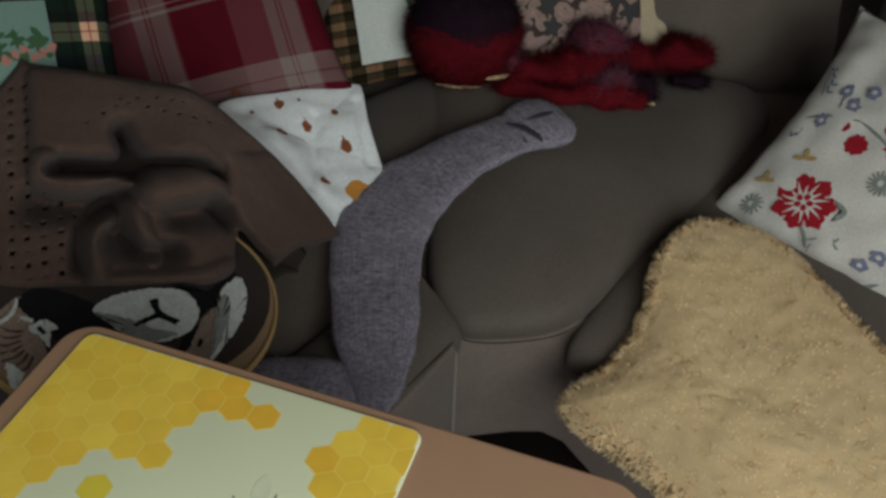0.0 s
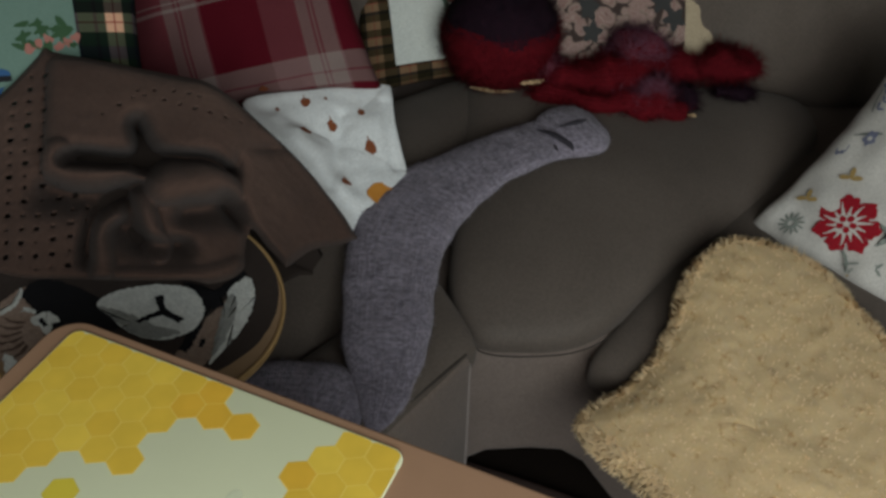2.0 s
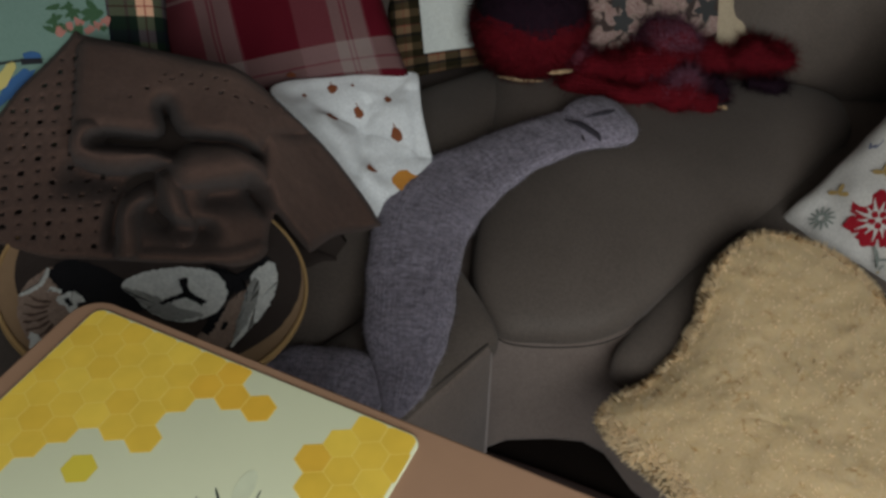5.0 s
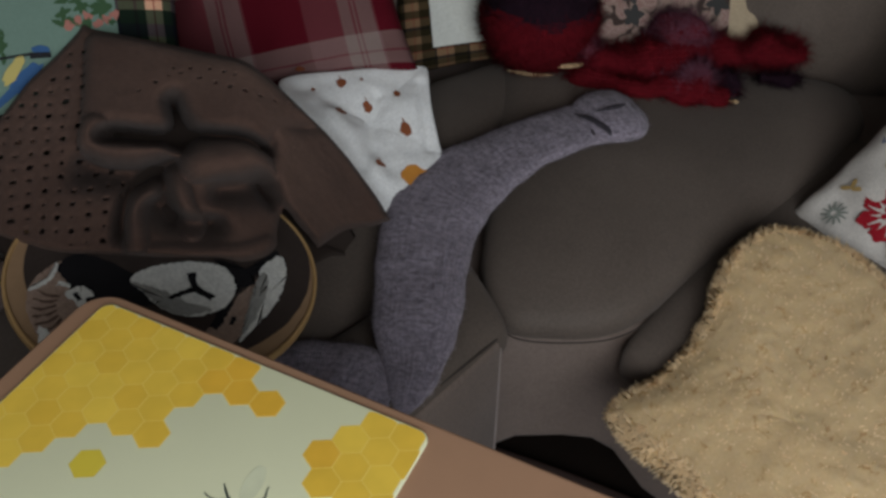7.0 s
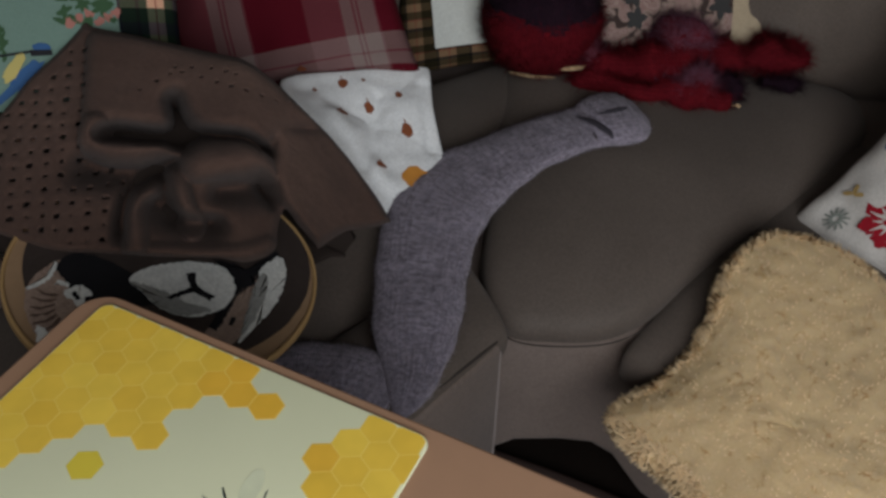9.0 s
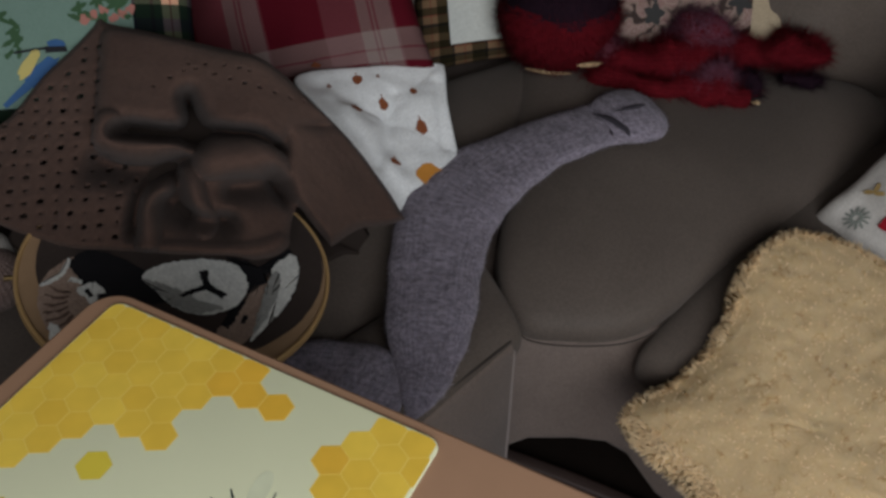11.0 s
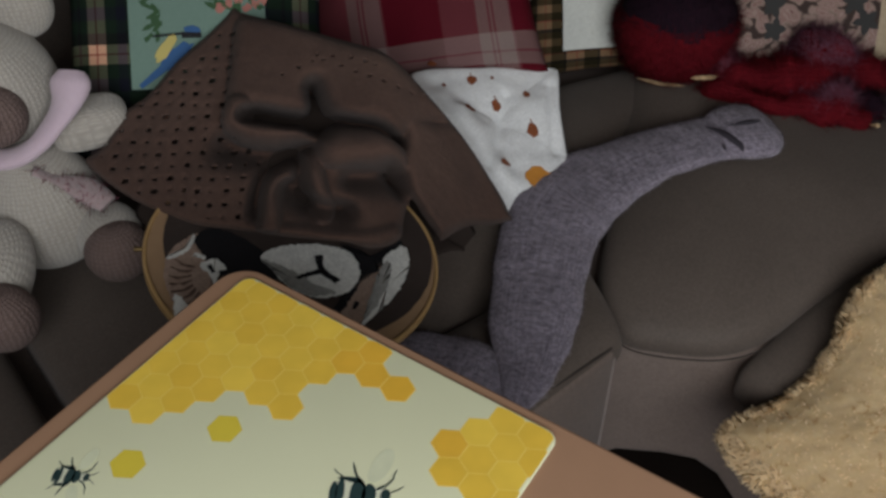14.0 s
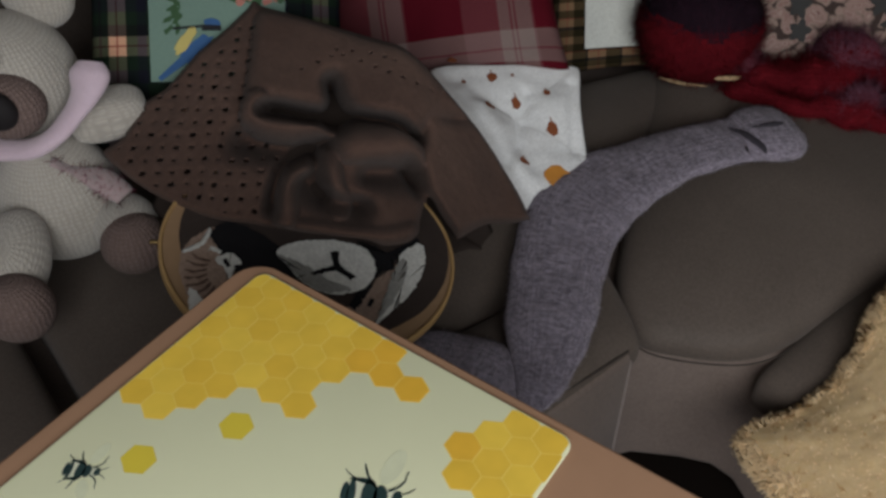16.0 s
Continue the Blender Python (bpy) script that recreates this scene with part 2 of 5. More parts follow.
M_HAIR_MAUVE = island_flat("mauve_fuzz", (0.090, 0.028, 0.050), (0.19, 0.085, 0.125), 0.9)
M_HAIR_DARK = island_flat("plum_fuzz", (0.008, 0.005, 0.010), (0.03, 0.009, 0.018), 0.9)
M_HAIR_SOCK = island_flat("grey_fuzz", (0.20, 0.175, 0.205), (0.42, 0.38, 0.43), 0.9)
M_TOY = knit("pale_grey_crochet", (0.35, 0.322, 0.285), (0.45, 0.42, 0.375), 0.0075, True, 0.5, 0.3, 0.6, 0.002)
M_TOY_SOLE = knit("taupe_crochet", (0.14, 0.098, 0.088), (0.20, 0.145, 0.13), 0.0075, True, 0.5, 0.5, 0.9, 0.002, 0.05)
M_TOY_NOSE = flat("black_yarn", (0.012, 0.010, 0.011))
M_PINK = knit("pale_pink_felt", (0.55, 0.42, 0.50), (0.66, 0.53, 0.61), 0.002, True, 0.4, 0.25, 0.4, 0.001)
M_CREAM = plain_cloth("cream_cotton", (0.36, 0.29, 0.20), (0.44, 0.36, 0.25), 0.9, 1800)
M_EMB = {
    "dark_brown": plain_cloth("dark_brown_stitching", (0.040, 0.030, 0.027), (0.062, 0.048, 0.042), 0.95, 3000, 0.0, 30, 0.6),
    "black": plain_cloth("black_stitching", (0.010, 0.010, 0.012), (0.018, 0.017, 0.019), 0.95, 3000, 0.0, 30, 0.6),
    "white": plain_cloth("white_stitching", (0.50, 0.51, 0.49), (0.80, 0.80, 0.76), 0.95, 1600, 0.0, 60, 0.8),
    "tan": plain_cloth("tan_stitching", (0.24, 0.165, 0.13), (0.38, 0.285, 0.23), 0.95, 1600, 0.0, 60, 0.8),
    "grey": plain_cloth("grey_stitching", (0.24, 0.24, 0.23), (0.36, 0.36, 0.34), 0.95, 1600, 0.0, 60, 0.8),
    "brown": plain_cloth("brown_stitching", (0.10, 0.065, 0.05), (0.15, 0.10, 0.08), 0.95, 1600, 0.0, 60, 0.8),
}


# ---------------------------------------------------------------- mesh helpers
def part(name, bm, material, parent=None, label=""):
    """Links a bmesh as one mesh object, under a thing where one is given."""
    me = bpy.data.meshes.new(name)
    bmesh.ops.recalc_face_normals(bm, faces=bm.faces)
    bm.normal_update()
    bm.to_mesh(me)
    bm.free()
    for p in me.polygons:
        p.use_smooth = True
    for x in material if isinstance(material, (list, tuple)) else [material]:
        me.materials.append(x)
    ob = new(name, me)
    if parent:
        ob.parent = parent
    if label:
        ob["label"] = label
    return ob


def thing(name, label, category, group="", kind=""):
    e = new(name)
    e.empty_display_size = 0.05
    return tagged(e, label, category, group, kind)


def grid_mesh(nu, nv, fn, uvfn=None, closed_u=False, closed_v=False, skip=None, bm=None, mi=0):
    """A sheet of nu x nv points from fn(u, v) in 0..1, with UV."""
    bm = bm or bmesh.new()
    uvl = bm.loops.layers.uv.verify()
    pts, uvs = [], []
    for i in range(nu):
        for j in range(nv):
            u, v = i / (nu if closed_u else nu - 1), j / (nv if closed_v else nv - 1)
            pts.append(bm.verts.new(fn(u, v)))
    for i in range(nu if closed_u else nu - 1):
        for j in range(nv if closed_v else nv - 1):
            if skip and skip(i, j):
                continue
            ids = [(i, j), (i + 1, j), (i + 1, j + 1), (i, j + 1)]
            f = bm.faces.new([pts[(a % nu) * nv + (b % nv)] for a, b in ids])
            f.material_index = mi
            for loop, (a, b) in zip(f.loops, ids):
                u, v = a / (nu if closed_u else nu - 1), b / (nv if closed_v else nv - 1)
                loop[uvl].uv = uvfn(u, v) if uvfn else (u, v)
    return bm


def wob(p, scale, amp, seed=0.0):
    return amp * noise.noise(Vector(p) * scale + Vector((seed, seed * 1.7, -seed)))


def pad(corners, thick, round_p=5.0, bulge=0.02, n=40, seed=1.0, wobble=0.004):
    """A boxy seat cushion on four corners (x, y, ztop), going round: flat-sided with rounded edges and a soft crown."""
    c = [Vector(q) for q in corners]
    wid = ((c[1] - c[0]).length + (c[2] - c[3]).length) / 2
    dep = ((c[3] - c[0]).length + (c[2] - c[1]).length) / 2

    def fn(u, v):
        # u runs round a squashed loop of the section, v across
        a = math.pi * 2 * u
        cs, sn = math.cos(a), math.sin(a)
        x = math.copysign(abs(cs) ** (2 / round_p), cs)
        zz = math.copysign(abs(sn) ** (2 / round_p), sn)
        w = 2 * v - 1
        wr = math.copysign(abs(math.sin(w * math.pi / 2)) ** 0.9, w)
        end = max(0.0, 1 - abs(w) ** 7) ** 0.30
        s, t = (x * (0.86 + 0.14 * end) + 1) / 2, (wr + 1) / 2
        p = (c[0] * (1 - t) + c[1] * t) * (1 - s) + (c[3] * (1 - t) + c[2] * t) * s
        crown = bulge * (1 - (2 * s - 1) ** 2) * (1 - wr ** 2)
        z = p.z - thick / 2 + zz * thick / 2 * end + (crown if zz > 0 else 0)
        q = Vector((p.x, p.y, z))
        q.z += wob((q.x, q.y, 0), 6, wobble, seed)
        return q
    return grid_mesh(4 * n, n, fn, lambda u, v: (u * dep * 2, v * wid), closed_u=True)


def pillow(centre, normal, along, w, h, t, n=44, seed=0.0, wrinkle=0.004, pinch=0.10):
    """A filled scatter cushion: thin at its seam, with pointed corners; UV in metres on both faces."""
    nz = Vector(normal).normalized()
    eu = Vector(along)
    eu = (eu - nz * eu.dot(nz)).normalized()
    ev = nz.cross(eu)
    c = Vector(centre)
    bm = bmesh.new()
    for side in (1, -1):
        def fn(u, v, side=side):
            x, y = 2 * u - 1, 2 * v - 1
            px = x * (1 - pinch * (1 - y * y) * abs(x) ** 3)
            py = y * (1 - pinch * (1 - x * x) * abs(y) ** 3)
            e = max(0.0, (1 - x ** 2) * (1 - y ** 2)) ** 0.42
            q = c + eu * (px * w / 2) + ev * (py * h / 2)
            edge = 1 - max(abs(x), abs(y))
            k = wrinkle * (0.4 + 1.2 * (1 - edge)) * noise.noise(Vector((px * 5 + seed, py * 5, seed))) if e > 0 else 0
            return q + nz * side * (e * t / 2 + k * (e > 0))
        grid_mesh(n, n, fn, lambda u, v: ((u - 0.5) * w, (v - 0.5) * h), bm=bm)
    bmesh.ops.remove_doubles(bm, verts=bm.verts, dist=0.0004)
    return bm, c, nz, eu, ev


def catmull(pts, closed=False):
    """A smooth curve through points: f(t) with t in 0..1."""
    P = [Vector(p) for p in pts]
    n = len(P)

    def f(t):
        k = t * (n if closed else n - 1)
        i = min(int(math.floor(k)), n - (1 if closed else 2))
        s = k - i
        g = (lambda a: P[a % n]) if closed else (lambda a: P[min(max(a, 0), n - 1)])
        a, b, c, d = g(i - 1), g(i), g(i + 1), g(i + 2)
        return 0.5 * ((2 * b) + (c - a) * s + (2 * a - 5 * b + 4 * c - d) * s * s + (3 * b - a - 3 * c + d) * s ** 3)
    return f


def tube(ctrl, radii, flat_k=1.0, nu=60, nv=20, up=(0, 0, 1), wobble=0.0, bm=None, mi=0, seed=0.0, power=1.0):
    """A swept tube through points; radii along it, flattened by flat_k along up."""
    f = catmull(ctrl)
    rf = catmull([(r, 0, 0) for r in radii])
    L = sum((f((i + 1) / 40) - f(i / 40)).length for i in range(40))
    upv = Vector(up)

    def fn(u, v):
        p = f(u)
        d = (f(min(1, u + 0.01)) - f(max(0, u - 0.01))).normalized()
        side = d.cross(upv).normalized()
        top = side.cross(d).normalized()
        a = 2 * math.pi * v
        r = max(rf(u).x, 0.0004)
        cs, sn = math.cos(a), math.sin(a)
        if power != 1.0:
            cs, sn = math.copysign(abs(cs) ** power, cs), math.copysign(abs(sn) ** power, sn)
        q = p + side * (cs * r) + top * (sn * r * flat_k)
        if wobble:
            q += (side * cs + top * sn) * wob(q, 22, wobble, seed)
        return q
    rm = sum(radii) / len(radii)
    bm = grid_mesh(nu, nv, fn, lambda u, v: (v * rm * 4, u * L), closed_v=True, bm=bm, mi=mi)
    return bm


def cap_ends(bm):
    edges = [e for e in bm.edges if e.is_boundary]
    bmesh.ops.holes_fill(bm, edges=edges, sides=64)
    return bm


def dome(ctrl, centre, rise, n_ring=22, n_seg=120, bottom=0.02, power=0.5, bumps=0.0, bscale=14, seed=0.0, zpow=1.0):
    """A soft heap or skin over a closed outline (x, y, z), highest at its middle, with an underside."""
    f = catmull(ctrl, closed=True)
    c = Vector(centre)
    bm = bmesh.new()

    def top(u, v):
        o = f(u)
        p = c.lerp(o, v)
        p.z = c.z + (o.z - c.z) * v ** zpow + rise * max(0.0, 1 - v ** 2.2) ** power
        if bumps:
            p.z += wob((p.x, p.y, p.z * 0.5), bscale, bumps, seed) * (1 - v ** 8)
        return p

    def low(u, v):
        o = f(u)
        p = c.lerp(o, v)
        p.z -= bottom * max(0.0, 1 - v ** 3) ** 0.5
        return p
    uvf = lambda u, v: ((c.lerp(f(u), v) - c).x, (c.lerp(f(u), v) - c).y)
    grid_mesh(n_seg, n_ring, lambda u, v: top(u, v * 0.999 + 0.001), uvf, closed_u=True, bm=bm)
    grid_mesh(n_seg, 6, lambda u, v: low(u, v * 0.999 + 0.001), uvf, closed_u=True, bm=bm)
    bmesh.ops.remove_doubles(bm, verts=bm.verts, dist=0.0003)
    return bm, top


def slab(outline, z0, z1, bevel=0.004, seg=3, m=None):
    """An extruded plan outline (x, y) between two heights with rounded rims."""
    bm = bmesh.new()
    a = [bm.verts.new((x, y, z0)) for x, y in outline]
    face = bm.faces.new(a)
    face.normal_update()
    if face.normal.z < 0:
        face.normal_flip()
    r = bmesh.ops.extrude_face_region(bm, geom=[face])
    top = [v for v in r["geom"] if isinstance(v, bmesh.types.BMVert)]
    bmesh.ops.translate(bm, verts=top, vec=(0, 0, z1 - z0))
    bmesh.ops.recalc_face_normals(bm, faces=bm.faces)
    if bevel:
        ed = [e for e in bm.edges if abs(e.verts[0].co.z - e.verts[1].co.z) < 1e-6]
        bmesh.ops.bevel(bm, geom=ed, offset=bevel, segments=seg, profile=0.5, affect="EDGES")
    if m:
        bm.transform(m)
    return bm


def rounded_rect(w, h, r, n=8):
    """Outline of a rectangle from (0, 0) to (w, h) with rounded corners."""
    out = []
    for cx, cy, a0 in ((w - r, h - r, 0), (r, h - r, 90), (r, r, 180), (w - r, r, 270)):
        for k in range(n + 1):
            a = radians(a0 + 90 * k / n)
            out.append((cx + r * math.cos(a), cy + r * math.sin(a)))
    return out


def strands(name, samples, length, width, material, parent, droop=0.3, spread=0.6, seed=3, label=""):
    """Many thin curved tapering tufts rooted at (point, normal) pairs, joined as one part."""
    rnd = random.Random(seed)
    vs, fs, ns = [], [], []
    for p, nrm in samples:
        d = Vector((rnd.gauss(0, 1), rnd.gauss(0, 1), rnd.gauss(0, 1))) * spread * 0.5 + nrm
        d.normalize()
        if d.dot(nrm) < 0.05:
            d = (d + nrm * (0.1 - d.dot(nrm))).normalized()
        L = length * rnd.uniform(0.55, 1.25)
        side = d.cross(nrm + Vector((rnd.gauss(0, 1), rnd.gauss(0, 1), rnd.gauss(0, 1))) * 0.15)
        side = side.normalized() * width * rnd.uniform(0.6, 1.3)
        curl = Vector((rnd.gauss(0, 1), rnd.gauss(0, 1), rnd.gauss(0, 1) - droop * 2)) * L * 0.15
        i = len(vs)
        ns += [nrm] * 5
        m1 = p + d * L * 0.55 + curl * 0.35
        vs += [p - side, p + side, m1 - side * 0.75, m1 + side * 0.75, p + d * L + curl]
        if side.cross(d).dot(nrm) > 0:
            fs += [(i, i + 1, i + 3, i + 2), (i + 2, i + 3, i + 4)]
        else:
            fs += [(i, i + 2, i + 3, i + 1), (i + 2, i + 4, i + 3)]
    me = bpy.data.meshes.new(name)
    me.from_pydata([tuple(v) for v in vs], [], fs)
    me.materials.append(material)
    # the pile is shaded like the surface that it grows from
    for p in me.polygons:
        p.use_smooth = True
    me.normals_split_custom_set_from_vertices([tuple(n) for n in ns])
    ob = new(name, me)
    ob["kind"] = "stuff"
    if parent:
        ob.parent = parent
    if label:
        ob["label"] = label
    return ob


def scatter(ob, count, seed=5, accept=None):
    """Points and normals spread evenly over a mesh."""
    rnd = random.Random(seed)
    me = ob.data
    polys = [p for p in me.polygons if not accept or accept(p.center, p.normal)]
    area = np.cumsum([p.area for p in polys])
    out = []
    for _ in range(count):
        p = polys[int(np.searchsorted(area, rnd.random() * area[-1]))]
        v = [me.vertices[i].co for i in p.vertices]
        a, b = rnd.random(), rnd.random()
        q = v[0].lerp(v[1], a).lerp(v[3 if len(v) > 3 else 2].lerp(v[2], a), b)
        out.append((q.copy(), p.normal.copy()))
    return out


def panel_grid(x0, x1, y0, y1, to3d, n=18):
    """A rectangular panel laid closely on a bulging surface."""
    return grid_mesh(n, n, lambda u, v: to3d(x0 + (x1 - x0) * u, y0 + (y1 - y0) * v), lambda u, v: (u * (x1 - x0), v * (y1 - y0)))


def patch(outlines, to3d, bm=None):
    """Flat shapes given as outlines in a surface's own coordinates, laid on it by to3d(x, y)."""
    bm = bm or bmesh.new()
    for ol in outlines:
        mx, my = sum(p[0] for p in ol) / len(ol), sum(p[1] for p in ol) / len(ol)
        c = bm.verts.new(to3d(mx, my))
        rings = []
        for k in (0.5, 1.0):
            rings.append([bm.verts.new(to3d(mx + (x - mx) * k, my + (y - my) * k)) for x, y in ol])
        n = len(ol)
        for i in range(n):
            j = (i + 1) % n
            for tri in ((c, rings[0][i], rings[0][j]), (rings[0][i], rings[1][i], rings[1][j], rings[0][j])):
                try:
                    bm.faces.new(tri)
                except ValueError:
                    pass
    return bm


def on_pillow(c, nz, eu, ev, w, h, t, pinch=0.10, up=0.0022):
    """Maps a pillow's own metres to its bulging front face."""
    def f(a, b):
        x, y = max(-0.999, min(0.999, 2 * a / w)), max(-0.999, min(0.999, 2 * b / h))
        px = x * (1 - pinch * (1 - y * y) * abs(x) ** 3)
        py = y * (1 - pinch * (1 - x * x) * abs(y) ** 3)
        e = max(0.0, (1 - x ** 2) * (1 - y ** 2)) ** 0.42
        return c + eu * (px * w / 2) + ev * (py * h / 2) + nz * (e * t / 2 + up)
    return f


def blob(cx, cy, rx, ry, n=14, jag=0.0, rot=0.0, seed=0, lobes=0, depth=0.0):
    rnd = random.Random(seed)
    out = []
    for k in range(n):
        a = 2 * math.pi * k / n
        r = 1 + rnd.uniform(-jag, jag) + (depth * math.cos(lobes * a) if lobes else 0)
        x, y = rx * r * math.cos(a), ry * r * math.sin(a)
        c, s = math.cos(rot), math.sin(rot)
        out.append((cx + x * c - y * s, cy + x * s + y * c))
    return out


def stroke(x0, y0, x1, y1, w, bend=0.0, taper=0.5):
    """A thin brush line as an outline."""
    dx, dy = x1 - x0, y1 - y0
    L = math.hypot(dx, dy) or 1e-6
    nx, ny = -dy / L, dx / L
    a, b = [], []
    for k in range(6):
        t = k / 5
        ww = w / 2 * (1 - (1 - taper) * t)
        px, py = x0 + dx * t + nx * bend * 4 * t * (1 - t), y0 + dy * t + ny * bend * 4 * t * (1 - t)
        a.append((px + nx * ww, py + ny * ww))
        b.append((px - nx * ww, py - ny * ww))
    return a + b[::-1]



# ---------------------------------------------------------------- the room
def wall_box(name, x0, x1, y0, y1, z0, z1, material, kind="structure", label="", category=""):
    bm = bmesh.new()
    bmesh.ops.create_cube(bm, size=1)
    bm.transform(Matrix.Translation(((x0 + x1) / 2, (y0 + y1) / 2, (z0 + z1) / 2)) @ Matrix.Diagonal((x1 - x0, y1 - y0, z1 - z0, 1)))
    ob = part(name, bm, material)
    for p in ob.data.polygons:
        p.use_smooth = False
    return tagged(ob, label, category, "", kind)


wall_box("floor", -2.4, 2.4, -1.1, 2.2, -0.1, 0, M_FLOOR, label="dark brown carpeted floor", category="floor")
wall_box("ceiling", -2.4, 2.4, -1.1, 2.2, 2.4, 2.5, M_CEIL, label="unseen ceiling, darkened to bounce less light", category="ceiling")
wall_box("wall_north", -2.4, 2.4, 2.2, 2.3, 0, 2.4, M_WALL, label="unseen wall behind the sofa, darkened to bounce less light", category="wall")
wall_box("wall_west", -2.5, -2.4, -1.1, 2.3, 0, 2.4, M_WALL, label="unseen side wall, darkened to bounce less light", category="wall")
wall_box("wall_east", 2.4, 2.5, -1.1, 2.3, 0, 2.4, M_WALL, label="unseen side wall, darkened to bounce less light", category="wall")
# the south wall leaves a window opening
wall_box("wall_south", -2.4, -0.40, -1.1, -1.0, 0, 2.4, M_WALL, label="unseen darkened wall with a window opening", category="wall")
wall_box("wall_south", 1.36, 2.4, -1.1, -1.0, 0, 2.4, M_WALL, label="unseen darkened wall with a window opening", category="wall")
wall_box("wall_south", -0.40, 1.36, -1.1, -1.0, 0, 0.5, M_WALL, label="unseen darkened wall below the window opening", category="wall")
wall_box("wall_south", -0.40, 1.36, -1.1, -1.0, 2.1, 2.4, M_WALL, label="unseen darkened wall above the window opening", category="wall")

# ---------------------------------------------------------------- sofa
sofa = thing("sofa", "large grey-brown suede corner sofa with bulging seat cushions", "sofa")
base_outline = [(-0.86, -0.22), (0.075, 0.775), (0.105, 0.832), (0.150, 0.850), (0.225, 0.850), (0.275, 0.843), (0.305, 0.820), (0.338, 0.748), (0.92, 0.16), (1.6, 0.85), (1.6, 1.9), (-1.7, 1.9), (-1.7, 0.75)]
# base and front panel take the suede with the light put into its colour
part("base", slab(base_outline, 0.055, 0.368, 0.03, 5), M_SOFA_FRONT_LIT, sofa, "front panel, suede lightened to look lit")
corner_line = [(0.082, 0.905, 0.385), (0.112, 0.822, 0.372), (0.178, 0.806, 0.370), (0.25, 0.808, 0.370), (0.318, 0.838, 0.375), (0.425, 0.925, 0.385), (0.575, 1.040, 0.390), (0.700, 1.155, 0.392),
               (0.800, 1.285, 0.395), (0.770, 1.385, 0.40), (0.55, 1.42, 0.41), (0.32, 1.45, 0.42), (0.165, 1.45, 0.42), (0.130, 1.30, 0.41), (0.105, 1.08, 0.40)]
bm, _ = dome(corner_line, (0.34, 1.12, 0.392), 0.072, 30, 120, 0.08, 0.42, 0.006, 5, 1.0)
part("seat_cushion", bm, M_SOFA, sofa)
part("seat_front_roll", pad([(-0.33, 0.315, 0.445), (0.115, 0.785, 0.435), (0.055, 0.925, 0.445), (-0.465, 0.47, 0.45)], 0.09, 3.0, 0.012, 40, 2.0), M_SOFA, sofa)
part("front_panel", slab([(-0.352, 0.287), (-0.120, 0.531), (0.101, 0.765), (0.098, 0.790), (0.050, 0.835), (-0.41, 0.335)], 0.055, 0.414, 0.018, 5), M_SOFA_FRONT_LIT, sofa, "front panel, suede lightened to look lit")
part("seat_cushion", pad([(-0.455, 0.475, 0.455), (0.060, 0.925, 0.45), (0.205, 1.50, 0.455), (-0.87, 0.88, 0.465)], 0.16, 4.0, 0.012, 44, 3.0), M_SOFA, sofa)
part("seat_cushion", pad([(-0.80, -0.18, 0.45), (-0.345, 0.33, 0.455), (-0.89, 0.865, 0.465), (-1.4, 0.45, 0.46)], 0.16, 4.0, 0.03, 40, 4.0), M_SOFA, sofa)
part("seat_cushion", pad([(0.272, 0.800, 0.395), (0.88, 0.20, 0.43), (1.35, 0.75, 0.44), (0.775, 1.27, 0.42)], 0.15, 3.4, 0.015, 44, 5.0), M_SOFA, sofa)


def back_cushion(cx, cy, cz, yaw, w, h, t):
    """An upright back cushion leaning a little away."""
    n = Vector((math.sin(radians(yaw)), -math.cos(radians(yaw)), 0.36))
    bm, *_ = pillow((cx, cy, cz), n, (math.cos(radians(yaw)), math.sin(radians(yaw)), 0), w, h, t, 36, cx, 0.01, 0.02)
    return part("back_cushion", bm, M_SOFA, sofa)


back_cushion(0.69, 1.56, 0.635, -6, 0.66, 0.62, 0.24)
back_cushion(-0.10, 1.66, 0.70, 4, 0.85, 0.62, 0.26)
back_cushion(-0.85, 1.30, 0.72, 38, 0.80, 0.62, 0.26)
back_cushion(1.30, 1.22, 0.66, -52, 0.66, 0.60, 0.24)

# front seams of the corner unit, a proud piping and a shiny upright welt
seam = bmesh.new()
tube([(0.104, 0.828, 0.374), (0.128, 0.808, 0.370), (0.178, 0.800, 0.368), (0.25, 0.802, 0.368), (0.300, 0.820, 0.370), (0.330, 0.845, 0.374)], [0.0012] * 6, 1, 50, 8, bm=seam)
part("front_seam", seam, M_SOFA_SEAM, sofa)
seam = bmesh.new()
tube([(-0.10, 0.577, 0.417), (-0.03, 0.645, 0.417), (0.013, 0.688, 0.417), (0.058, 0.731, 0.416), (0.077, 0.750, 0.415), (0.096, 0.771, 0.412)], [0.0026] * 6, 1, 40, 8, bm=seam)
part("front_seam", seam, M_SOFA_SEAM, sofa)
# the welt's highlight is put into its pale colour
welt = bmesh.new()
tube([(0.1020, 0.768, 0.395), (0.1025, 0.767, 0.22), (0.1015, 0.767, 0.06)], [0.0016, 0.0024, 0.0024], 1, 24, 10, bm=welt)
part("front_welt", welt, flat("shiny_welt_highlight", (0.27, 0.23, 0.215), 0.3), sofa)

# ---------------------------------------------------------------- table and placemat
TX, TY = Vector((0.887, -0.462, 0)), Vector((-0.462, -0.887, 0))
T_ROT = Matrix((( 0.887, 0.462, 0, 0), (-0.462, 0.887, 0, 0), (0, 0, 1, 0), (0, 0, 0, 1)))


def table_m(z):
    """From table metres (x along its far edge, y towards the viewer, flipped to keep a right-handed frame)."""
    return Matrix.Translation((-0.29, 0.54, z)) @ T_ROT


